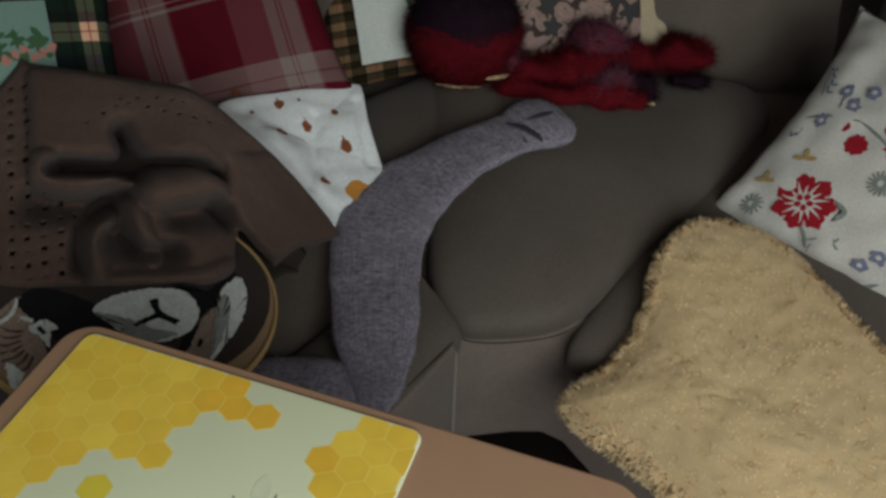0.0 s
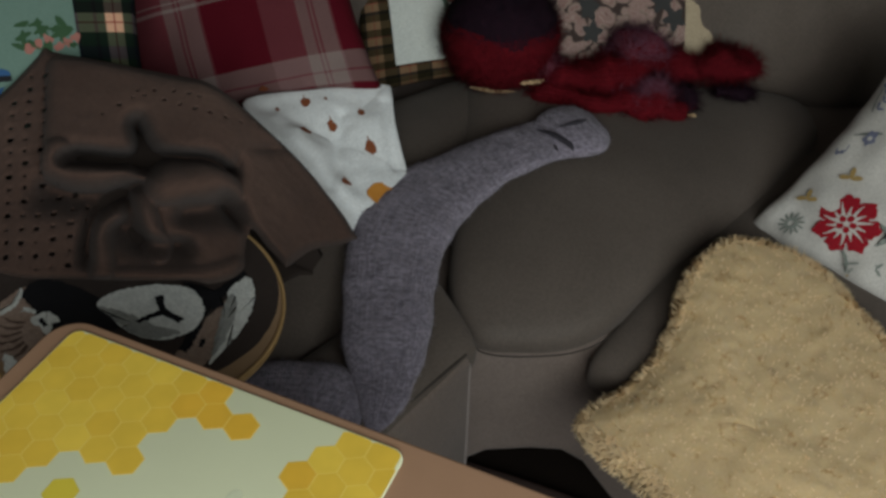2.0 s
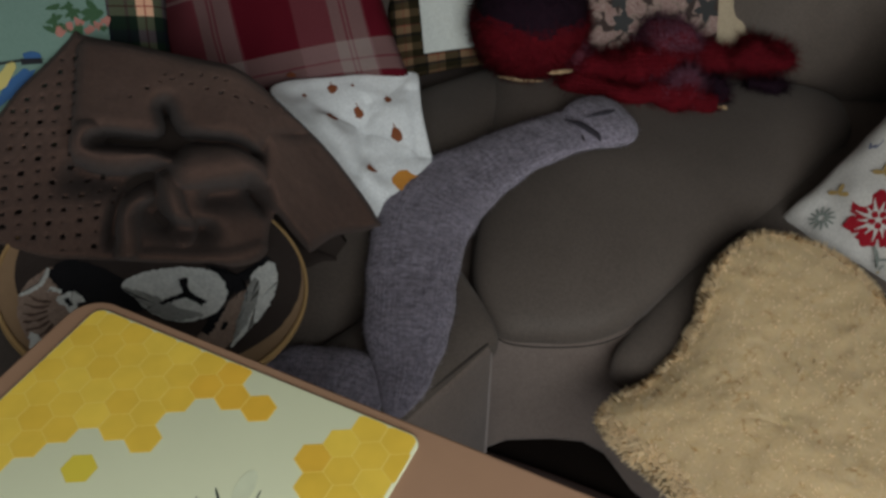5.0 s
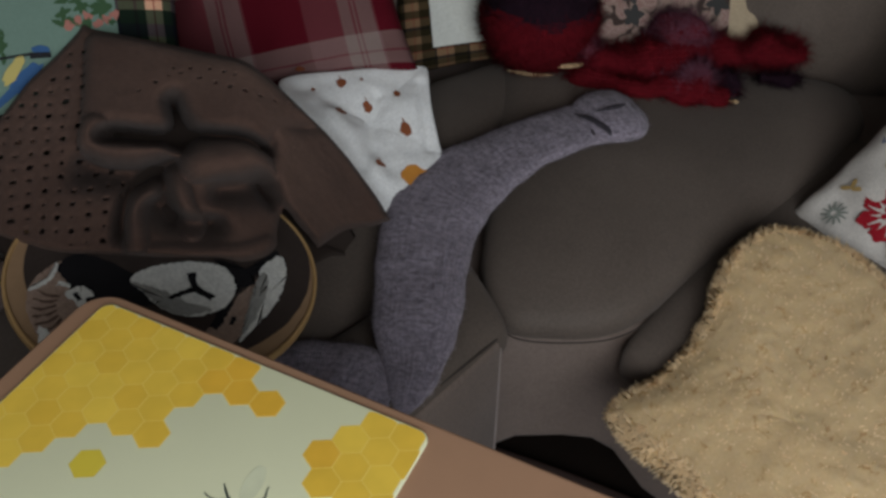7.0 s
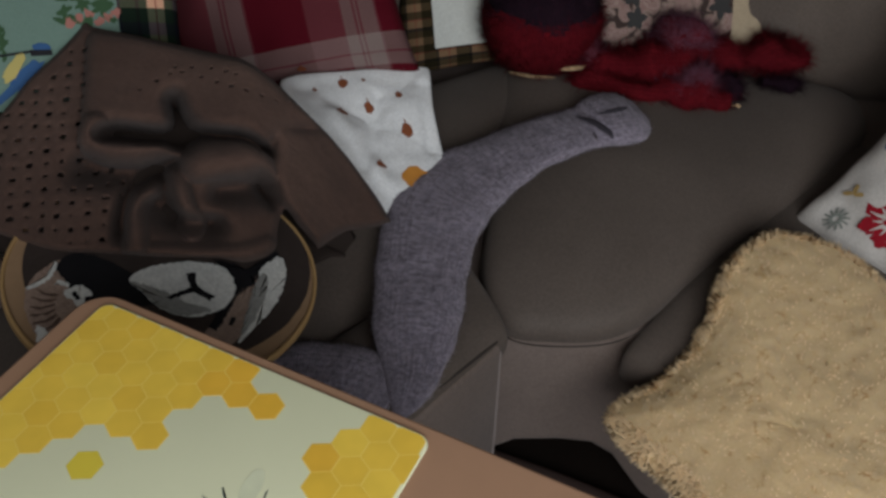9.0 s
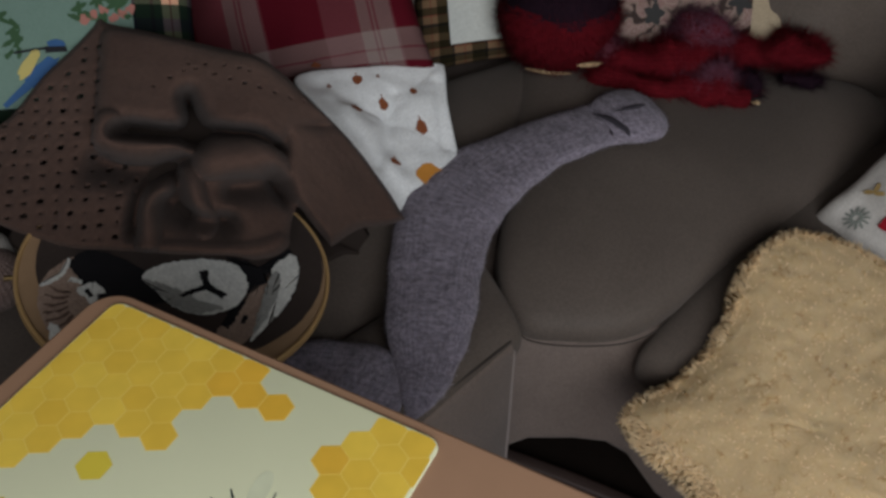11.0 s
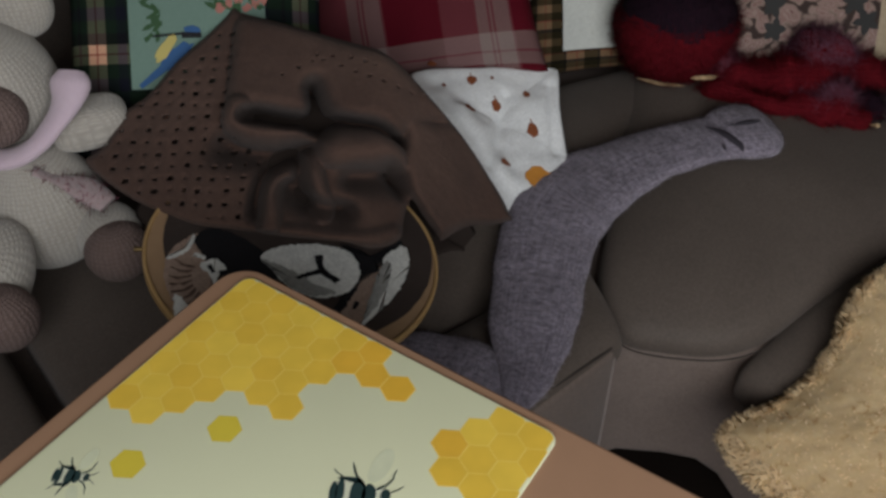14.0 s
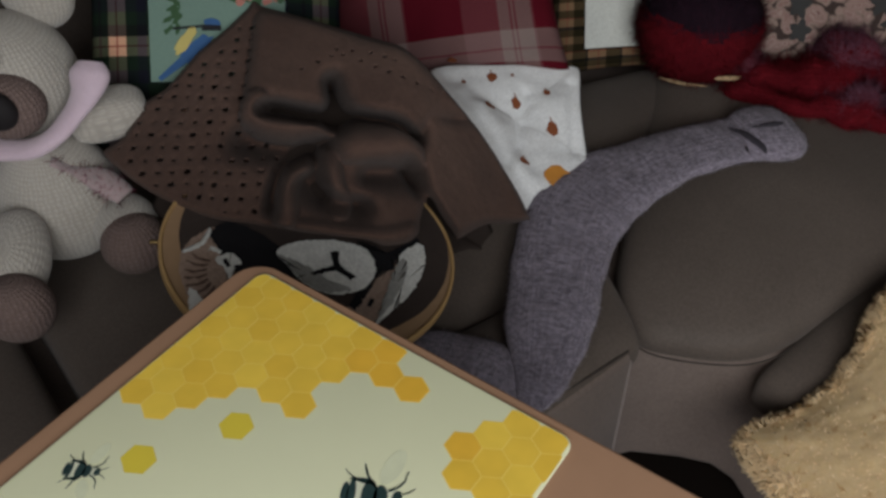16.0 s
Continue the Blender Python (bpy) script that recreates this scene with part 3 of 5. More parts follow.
def flip(ol, dx=0.0, dy=0.0):
    return [(x + dx, -(y + dy)) for x, y in ol]


table = thing("side_table", "small tan wooden table with rounded corners under a placemat", "table")
part("tabletop", slab(flip(rounded_rect(0.5245, 0.40, 0.030), -0.0095, -0.0105), -0.030, -0.003, 0.0035, 4, table_m(0.745)), M_BOARD, table)
for lx, ly in ((0.24, 0.22), (0.44, 0.22), (0.24, 0.33), (0.44, 0.33)):
    o = TX * lx + TY * ly + Vector((-0.29, 0.54, 0))
    bm = bmesh.new()
    tube([(o.x, o.y, 0), (o.x, o.y, 0.36), (o.x, o.y, 0.714)], [0.014, 0.018, 0.02], 1, 12, 16, up=(1, 0, 0), bm=bm)
    part("leg", cap_ends(bm), M_BOARD, table)

# the foot of the table slides under the sofa
M_RAIL = flat("dark_stained_wood", (0.035, 0.023, 0.020), 0.5, 0.2, 40)
bm = bmesh.new()
tube([(0.10, 0.862, 0.014), (0.23, 0.803, 0.014), (0.37, 0.731, 0.014)], [0.013] * 3, 0.8, 20, 16, bm=bm, power=0.6)
part("foot_rail", cap_ends(bm), M_RAIL, table, "dark stained foot rail on the floor")
for lx in (0.24, 0.44):
    a = TX * lx + TY * 0.33 + Vector((-0.29, 0.54, 0.012))
    bm = bmesh.new()
    tube([a, a - TY * 0.35, a - TY * (0.33 + 0.41)], [0.010] * 3, 0.9, 12, 12, bm=bm)
    part("foot_rail", cap_ends(bm), M_RAIL, table, "dark stained foot rail on the floor")

placemat = thing("placemat", "pale green placemat printed with yellow honeycomb, lying on the table", "placemat")
part("backing", slab(flip(rounded_rect(0.320, 0.37, 0.011), 0.0125, 0.0012), -0.003, -0.0015, 0.0005, 2, table_m(0.745)), M_CORK, placemat)
print_sheet = part("print_sheet", slab(flip(rounded_rect(0.320, 0.37, 0.011), 0.0125, 0.0012), -0.0015, 0.0, 0.0007, 2, table_m(0.745)), M_MAT, placemat)
HEX_R, MATM = 0.0141, table_m(0.745)


def mat3d(h):
    return lambda x, y: MATM @ Vector((x, -y, h))


def hexagon(cx, cy, r=HEX_R):
    return [(cx + r * math.cos(radians(30 + 60 * k)), cy + 0.965 * r * math.sin(radians(30 + 60 * k))) for k in range(6)]


def inside_mat(ol):
    """Cuts an outline to the placemat's own edge and rounded corners."""
    out, r, g, left = [], 0.011, 0.0012, 0.0125
    n = len(ol)
    for k in range(n):
        (x0, y0), (x1, y1) = ol[k], ol[(k + 1) % n]
        for s in range(4):
            x, y = x0 + (x1 - x0) * s / 4, y0 + (y1 - y0) * s / 4
            x, y = min(max(x, left + g), left + 0.320 - g), min(max(y, 0.0012 + g), 0.37 - g)
            cx, cy = min(max(x, left + r), left + 0.320 - r), min(max(y, 0.0012 + r), 0.37 - r)
            d = math.hypot(x - cx, y - cy)
            if d > r - g:
                x, y = cx + (x - cx) * (r - g) / d, cy + (y - cy) * (r - g) / d
            out.append((x, y))
    return out


HEX_P, HEX_Y = 0.0253, 0.0208


def cell_at(n, row):
    """The middle of a honeycomb cell."""
    return (0.0130 if row % 2 == 0 else 0.0003) + HEX_P * n, 0.0116 + HEX_Y * row


yellow, orange = [], []
lemon = [hexagon(*cell_at(4, 6)), hexagon(*cell_at(3, 9))]
# how far each row of cells reaches from the far corner
for row, last in ((-1, 5), (0, 6), (1, 8), (2, 5), (3, 5), (4, 5), (5, 3), (6, 2), (7, 2)):
    for n in range(-1, last + 1):
        warm = (row, n) in ((0, 6), (1, 6), (1, 7), (1, 8))
        (orange if warm else yellow).append(inside_mat(hexagon(*cell_at(n, row))))
for row, first, last in ((-1, 12, 13), (0, 11, 13), (1, 11, 13), (2, 10, 13), (3, 11, 13), (4, 12, 13)):
    for n in range(first, last + 1):
        (orange if (row, n) == (2, 10) else yellow).append(inside_mat(hexagon(*cell_at(n, row))))


def area(ol):
    return abs(sum(a[0] * c[1] - c[0] * a[1] for a, c in zip(ol, ol[1:] + ol[:1]))) / 2


yellow = [ol for ol in yellow if area(ol) > 4e-5]
orange = [ol for ol in orange if area(ol) > 4e-5]
ground = [inside_mat([(sum(p[0] for p in ol) / len(ol) + (x - sum(p[0] for p in ol) / len(ol)) * 1.07, sum(p[1] for p in ol) / len(ol) + (y - sum(p[1] for p in ol) / len(ol)) * 1.07) for x, y in ol]) for ol in yellow + orange]
tagged(part("honeycomb_ground", patch(ground, lambda x, y: mat3d(0.00006 + 0.00003 * ((x * 977 + y * 613) % 1))(x, y)), M_HEX_LINE, print_sheet, "pale yellow lines between the cells"), kind="stuff")
for k, ol in enumerate(yellow):
    part("honeycomb_cell", patch([ol], mat3d(0.00014 + 0.00001 * (k % 5))), M_HEX, print_sheet)
for k, ol in enumerate(orange):
    part("honeycomb_cell", patch([ol], mat3d(0.00022 + 0.00001 * (k % 5))), M_HEX_OR, print_sheet, "orange printed cell")
for ol in lemon:
    part("honeycomb_cell", patch([ol], mat3d(0.00014)), M_HEX_YE, print_sheet, "lemon printed cell")


def insect_print(cx, cy, k, rot):
    """A striped printed motif of plain strokes: banded body, thin curled limbs, faint wings."""
    c, s = math.cos(rot), math.sin(rot)
    place = lambda x, y: (cx + (x * c - y * s) * k, cy + (x * s + y * c) * k)
    turn = lambda ol: [place(x, y) for x, y in ol]
    part("motif_wing_print", patch([turn(blob(0.55, -1.15, 0.34, 0.75, 16, 0.03, 0.35)), turn(blob(0.45, 1.10, 0.32, 0.65, 16, 0.03, -0.35))], mat3d(0.00025)), M_INK_PALE, print_sheet, "pale grey printed wings")
    part("motif_body_print", patch([turn(blob(-0.42, 0, 0.62, 0.60, 18, 0.03)), turn(blob(0.62, 0, 0.30, 0.30, 14, 0.03))], mat3d(0.00035)), M_MOTIF_PALE, print_sheet, "white printed body bands")
    dark = [turn(blob(-0.92, 0.0, 0.13, 0.42, 12, 0.06)), turn(blob(-0.70, 0.0, 0.15, 0.54, 12, 0.06)), turn(blob(-0.10, 0, 0.27, 0.58, 14, 0.06)), turn(blob(0.28, 0, 0.24, 0.40, 14, 0.06)), turn(blob(0.84, 0, 0.17, 0.25, 12, 0.05)), turn(blob(-0.45, 0.55, 0.40, 0.08, 12, 0.1)), turn(blob(-0.45, -0.55, 0.40, 0.07, 12, 0.1))]
    for sg in (1, -1):
        dark.append(turn(stroke(0.10, 0.30 * sg, -0.42, 1.20 * sg, 0.085, 0.10 * sg, 0.4)))
        dark.append(turn(stroke(-0.10, 0.45 * sg, -0.85, 0.72 * sg, 0.07, 0.10 * sg, 0.4)))
        dark.append(turn(stroke(-0.85, 0.72 * sg, -1.05, 0.92 * sg, 0.05, 0.02 * sg, 0.4)))
        dark.append(turn(stroke(0.52, 0.22 * sg, 1.05, 0.68 * sg, 0.08, -0.08 * sg, 0.5)))
        dark.append(turn(stroke(1.03, 0.65 * sg, 1.12, 1.02 * sg, 0.06, 0.03 * sg, 0.5)))
        dark.append(turn(stroke(0.95, 0.12 * sg, 1.42, 0.40 * sg, 0.035, -0.05 * sg, 0.5)))
    part("motif_print", patch(dark, mat3d(0.0005)), M_INK, print_sheet, "dark banded printed motif")


insect_print(0.0500, 0.2290, 0.0135, -0.50)
insect_print(0.2360, 0.1245, 0.0215, -0.50)

# ---------------------------------------------------------------- hoop
hoop = thing("embroidery_hoop", "round bamboo embroidery hoop with a brown stitched picture", "embroidery hoop")
HM = Matrix.Translation((-0.308, 0.75, 0.567)) @ Matrix(((0.9766, 0, 0.2148, 0), (0, 1, 0, 0), (-0.2148, 0, 0.9766, 0), (0, 0, 0, 1)))
HR = 0.176


def ring(name, r, w, h, z):
    bm = bmesh.new()

    def fn(u, v):
        a, b = 2 * math.pi * u, 2 * math.pi * v
        rr = r + math.copysign(abs(math.cos(b)) ** 0.6, math.cos(b)) * w / 2
        return HM @ Vector((rr * math.cos(a), rr * math.sin(a), z + math.copysign(abs(math.sin(b)) ** 0.6, math.sin(b)) * h / 2))
    grid_mesh(120, 12, fn, closed_u=True, closed_v=True, bm=bm)
    return part(name, bm, M_WOODHOOP, hoop)


ring("outer_ring", HR, 0.0052, 0.013, 0.001)
ring("inner_ring", HR - 0.0045, 0.0030, 0.010, -0.003)
canvas = part("canvas", patch([[(0.174 * math.cos(2 * math.pi * k / 90), 0.174 * math.sin(2 * math.pi * k / 90)) for k in range(90)]], lambda x, y: HM @ Vector((x, y, 0.004))), flat("tan_canvas", (0.33, 0.215, 0.125), 0.9), hoop)
part("ground_stitching", patch([blob(0.004, 0.016, 0.165, 0.158, 80, 0.004, 0, 3)], lambda x, y: HM @ Vector((x, y, 0.0055))), M_EMB["dark_brown"], canvas, "dark brown stitched ground")


def rough_edge(ol, step=0.003, amp=0.0022):
    """An outline cut finely, its edge uneven as long stitches leave it."""
    out = []
    for (x0, y0), (x1, y1) in zip(ol, ol[1:] + ol[:1]):
        n = max(1, int(math.hypot(x1 - x0, y1 - y0) / step))
        for k in range(n):
            x, y = x0 + (x1 - x0) * k / n, y0 + (y1 - y0) * k / n
            out.append((x + wob((x, y, 0), 330, amp, 1.0), y + wob((x, y, 0), 330, amp * 1.6, 5.0)))
    return out


def stitched(outlines, key, h, label):
    for ol in outlines:
        ol = rough_edge(ol)
        part("stitching", patch([ol], lambda x, y: HM @ Vector((x, y, h))), M_EMB[key], canvas, label)


def soft(ol):
    """A rounded outline through a few corner points."""
    f = catmull([(x, y, 0) for x, y in ol], closed=True)
    return [tuple(f(k / 48)[:2]) for k in range(48)]


stitched([soft([(-0.138, -0.074), (-0.138, -0.042), (-0.120, -0.010), (-0.104, -0.024), (-0.100, -0.046), (-0.084, -0.071), (-0.074, -0.098), (-0.070, -0.135), (-0.100, -0.132), (-0.124, -0.105)]),
          soft([(0.060, -0.090), (0.081, -0.045), (0.093, -0.018), (0.112, 0.010), (0.115, -0.017), (0.112, -0.047), (0.102, -0.087), (0.070, -0.125)])], "tan", 0.0065, "tan stitched area")
# radiating darker rows on the tan crescent
for k in range(7):
    a = 2.95 + 0.22 * k
    stitched([stroke(-0.075 + 0.030 * math.cos(a), -0.070 + 0.034 * math.sin(a), -0.075 + 0.056 * math.cos(a), -0.070 + 0.062 * math.sin(a), 0.0042, 0.004, 0.5)], "brown", 0.0072, "brown stitched rows")
stitched([soft([(-0.120, -0.024), (-0.107, 0.004), (-0.074, 0.002), (-0.047, -0.010), (-0.020, -0.024), (0.004, -0.053), (-0.020, -0.066), (-0.048, -0.062), (-0.069, -0.075), (-0.080, -0.056), (-0.098, -0.049), (-0.107, -0.036)]),
          soft([(0.050, 0.026), (0.075, 0.024), (0.090, 0.017), (0.122, 0.056), (0.124, 0.040), (0.102, 0.007), (0.105, -0.006), (0.090, -0.017), (0.084, -0.028), (0.078, -0.003), (0.068, 0.012)]),
          stroke(0.079, -0.040, 0.068, -0.084, 0.012, 0, 0.9), stroke(0.088, -0.062, 0.086, -0.075, 0.006, 0, 0.9)], "black", 0.0078, "black stitched area")
stitched([soft([(-0.037, -0.026), (-0.019, -0.002), (0.016, 0.014), (0.051, 0.018), (0.073, 0.007), (0.083, -0.018), (0.077, -0.047), (0.056, -0.066), (0.031, -0.072), (0.004, -0.063), (-0.017, -0.045)]),
          soft([(0.107, 0.018), (0.126, 0.046), (0.137, 0.032), (0.139, -0.002), (0.130, -0.041), (0.115, -0.071), (0.099, -0.100), (0.109, -0.045), (0.112, -0.011)]),
          soft([(-0.100, -0.060), (-0.086, -0.046), (-0.070, -0.056), (-0.076, -0.064), (-0.073, -0.088), (-0.084, -0.073)]),
          soft([(-0.113, -0.112), (-0.092, -0.127), (-0.099, -0.148)]), stroke(-0.112, -0.046, -0.098, -0.050, 0.007, 0.002, 0.7),
          stroke(-0.138, -0.062, -0.121, -0.014, 0.006, -0.008, 0.6)], "white", 0.0086, "white stitched area")
stitched([stroke(0.028, -0.003, 0.038, -0.030, 0.010, 0, 0.8), stroke(0.040, -0.026, 0.012, -0.048, 0.008, 0, 0.6), stroke(0.036, -0.026, 0.060, -0.040, 0.011, 0, 0.9), stroke(-0.090, -0.058, -0.082, -0.068, 0.006, 0, 0.9)], "black", 0.0095, "black stitched lines")
stitched([soft([(-0.035, -0.030), (0.000, -0.036), (0.030, -0.050), (0.062, -0.058), (0.031, -0.071), (0.004, -0.062), (-0.017, -0.045)]), soft([(0.106, 0.000), (0.116, 0.012), (0.120, -0.020), (0.112, -0.060), (0.100, -0.085)])], "grey", 0.0091, "grey stitched shading")
screw = bmesh.new()
tube([HM @ Vector((-HR + 0.008, -0.050, 0.003)), HM @ Vector((-HR + 0.002, -0.052, 0.003)), HM @ Vector((-HR - 0.004, -0.054, 0.003))], [0.003, 0.003, 0.0035], 1, 10, 12, bm=screw)
part("screw", cap_ends(screw), flat("dull_brass", (0.16, 0.11, 0.05), 0.5, 0.1, 60, 1.0), hoop)

# ---------------------------------------------------------------- socks
sock = thing("sock", "long grey-lavender marled hand-knitted sock lying over the seat", "sock", "knitted socks")
sock_line = [(0.300, 1.176, 0.482), (0.245, 1.160, 0.482), (0.167, 1.117, 0.482), (0.110, 1.075, 0.480), (0.059, 1.030, 0.476), (0.027, 0.983, 0.474), (0.011, 0.939, 0.472), (0.002, 0.891, 0.470), (-0.005, 0.833, 0.470), (-0.009, 0.775, 0.470), (-0.012, 0.724, 0.469), (-0.016, 0.672, 0.468), (-0.024, 0.632, 0.466), (-0.033, 0.606, 0.464)]
sock_r = [0.050, 0.054, 0.057, 0.063, 0.072, 0.074, 0.071, 0.066, 0.062, 0.058, 0.052, 0.036, 0.021, 0.005]
leg = bmesh.new()
tube(sock_line, sock_r, 0.24, 170, 28, bm=leg, wobble=0.004, power=0.8)
leg_ob = part("leg_and_foot", leg, M_SOCK, sock)
cuff = bmesh.new()
tube([(0.262, 1.165, 0.486), (0.288, 1.174, 0.489), (0.312, 1.182, 0.490), (0.336, 1.190, 0.488), (0.354, 1.196, 0.485), (0.361, 1.198, 0.482)], [0.046, 0.062, 0.069, 0.062, 0.040, 0.012], 0.30, 36, 28, bm=cuff, wobble=0.004, power=0.85)
cuff_ob = part("turned_cuff", cap_ends(cuff), M_SOCK, sock, "turned-over sock cuff")
# flat dark strips laid on the cuff stand for the shade in its opening
for line, w in (([(0.280, 1.166, 0.508), (0.313, 1.174, 0.511), (0.342, 1.192, 0.506)], 0.0066), ([(0.246, 1.172, 0.500), (0.268, 1.150, 0.506), (0.290, 1.122, 0.506), (0.296, 1.108, 0.501)], 0.0060)):
    bm = bmesh.new()
    tube(line, [0.0008] + [w] * (len(line) - 2) + [0.0010], 0.4, 24, 8, bm=bm)
    part("cuff_opening_shade", bm, M_SOCK_SHADE, sock, "dark strip for the shade inside the cuff")
strands("fuzz", scatter(leg_ob, 16000, 7) + scatter(cuff_ob, 2200, 8), 0.0048, 0.0003, M_HAIR_SOCK, sock, 0.1, 1.2, 21)

sock2 = thing("sock", "second grey-lavender knitted sock half hidden under the first", "sock", "knitted socks")
bm = bmesh.new()
tube([(-0.255, 0.640, 0.462), (-0.190, 0.668, 0.464), (-0.135, 0.672, 0.464), (-0.085, 0.662, 0.462), (-0.04, 0.645, 0.455)], [0.046, 0.050, 0.054, 0.056, 0.045], 0.26, 70, 24, bm=bm, wobble=0.003, power=0.8)
s2 = part("leg_and_foot", cap_ends(bm), M_SOCK, sock2)
strands("fuzz", scatter(s2, 8000, 9), 0.0048, 0.0003, M_HAIR_SOCK, sock2, 0.1, 1.2, 22)

# ---------------------------------------------------------------- jumper
jumper = thing("jumper", "crumpled brown knitted jumper with lace eyelets heaped over the hoop", "jumper")


def near_line(xy, line):
    """Distance of many plan points from a smooth line."""
    f = catmull([(x, y, 0) for x, y in line])
    best = np.full(len(xy), 9.0)
    pts = np.array([f(k / 24)[:2] for k in range(25)])
    for a, b in zip(pts[:-1], pts[1:]):
        d = b - a
        t = np.clip(((xy - a) @ d) / (d @ d + 1e-12), 0, 1)
        best = np.minimum(best, np.linalg.norm(xy - (a + t[:, None] * d), axis=1))
    return best


def inside_by(xy, poly):
    """Distance of many plan points inside a plan outline (below nought outside), and the nearest points on it."""
    P = np.array(poly)
    best, near, odd = np.full(len(xy), 9.0), np.zeros_like(xy), np.zeros(len(xy), bool)
    for a, b in zip(P, np.roll(P, -1, 0)):
        d = b - a
        t = np.clip(((xy - a) @ d) / (d @ d + 1e-12), 0, 1)
        q = a + t[:, None] * d
        r = np.linalg.norm(xy - q, axis=1)
        near[r < best] = q[r < best]
        best = np.minimum(best, r)
        cross = (a[1] > xy[:, 1]) != (b[1] > xy[:, 1])
        odd ^= cross & (xy[:, 0] < (b[0] - a[0]) * (xy[:, 1] - a[1]) / (b[1] - a[1] + 1e-12) + a[0])
    return np.where(odd, best, -best), near


def rounded(line, n):
    f = catmull([(x, y, 0) for x, y in line], closed=True)
    return [tuple(f(k / n)[:2]) for k in range(n)]


def heap_z(x, y):
    """The heap slopes up to the sofa's back and down over the seat's corner."""
    u = np.clip((x + 0.245) / 0.20, 0, 1)
    return 0.672 + 0.40 * (y - 0.90) - 0.17 * u * u * (3 - 2 * u)


JUMPER_RIM = rounded([(-0.433, 1.048), (-0.390, 1.038), (-0.333, 1.024), (-0.257, 1.005), (-0.197, 0.993), (-0.167, 0.988), (-0.125, 0.985), (-0.095, 0.972), (-0.064, 0.944), (-0.047, 0.917), (-0.043, 0.909), (-0.054, 0.904), (-0.099, 0.873), (-0.131, 0.822), (-0.135, 0.819), (-0.141, 0.821), (-0.157, 0.827), (-0.173, 0.833), (-0.178, 0.799), (-0.178, 0.779), (-0.191, 0.755), (-0.215, 0.735), (-0.244, 0.731), (-0.288, 0.733), (-0.336, 0.737), (-0.378, 0.740), (-0.426, 0.743), (-0.479, 0.758), (-0.518, 0.773), (-0.560, 0.796), (-0.587, 0.817), (-0.571, 0.835), (-0.558, 0.869), (-0.553, 0.891), (-0.530, 0.915), (-0.503, 0.968), (-0.476, 1.004), (-0.453, 1.040), (-0.445, 1.057)], 260)
DRAPE = [(-0.434, 1.033), (-0.390, 1.038), (-0.333, 1.024), (-0.257, 1.005), (-0.197, 0.993), (-0.167, 0.988), (-0.139, 0.984), (-0.165, 0.953), (-0.188, 0.916), (-0.200, 0.893), (-0.219, 0.895), (-0.252, 0.890), (-0.278, 0.901), (-0.297, 0.922), (-0.312, 0.943), (-0.318, 0.935), (-0.309, 0.908), (-0.316, 0.899), (-0.366, 0.901), (-0.389, 0.905), (-0.402, 0.898), (-0.418, 0.895), (-0.426, 0.926), (-0.431, 0.974)]
FLAP = [(-0.199, 0.931), (-0.165, 0.953), (-0.139, 0.984), (-0.125, 0.985), (-0.095, 0.972), (-0.064, 0.944), (-0.045, 0.912), (-0.054, 0.904), (-0.099, 0.873), (-0.133, 0.820), (-0.141, 0.820), (-0.157, 0.827), (-0.173, 0.833), (-0.185, 0.850), (-0.191, 0.876), (-0.189, 0.908)]
PULL = Vector((0.26, -0.77, 0.58))
# rolls and ridges of cloth: line, radius, height of the axis, fullness
ROLLS = [
    ([(-0.405, 0.906), (-0.406, 0.891), (-0.402, 0.877), (-0.387, 0.867), (-0.360, 0.864), (-0.330, 0.867), (-0.310, 0.873)], 0.0175, 0.010, 1.5),
    ([(-0.362, 0.882), (-0.335, 0.882), (-0.310, 0.878)], 0.0075, -0.016, 1.0),
    ([(-0.271, 0.855), (-0.239, 0.859), (-0.212, 0.867)], 0.0290, -0.006, 1.6),
    ([(-0.312, 0.842), (-0.296, 0.820), (-0.285, 0.792), (-0.270, 0.771)], 0.0165, 0.004, 1.6),
    ([(-0.255, 0.790), (-0.224, 0.800), (-0.188, 0.817)], 0.0210, -0.020, 0.8),
    ([(-0.317, 0.829), (-0.336, 0.809), (-0.340, 0.785), (-0.334, 0.750)], 0.0150, 0.004, 1.7),
    ([(-0.182, 0.778), (-0.211, 0.750), (-0.242, 0.741), (-0.286, 0.742), (-0.324, 0.743)], 0.0110, 0.000, 1.2),
]
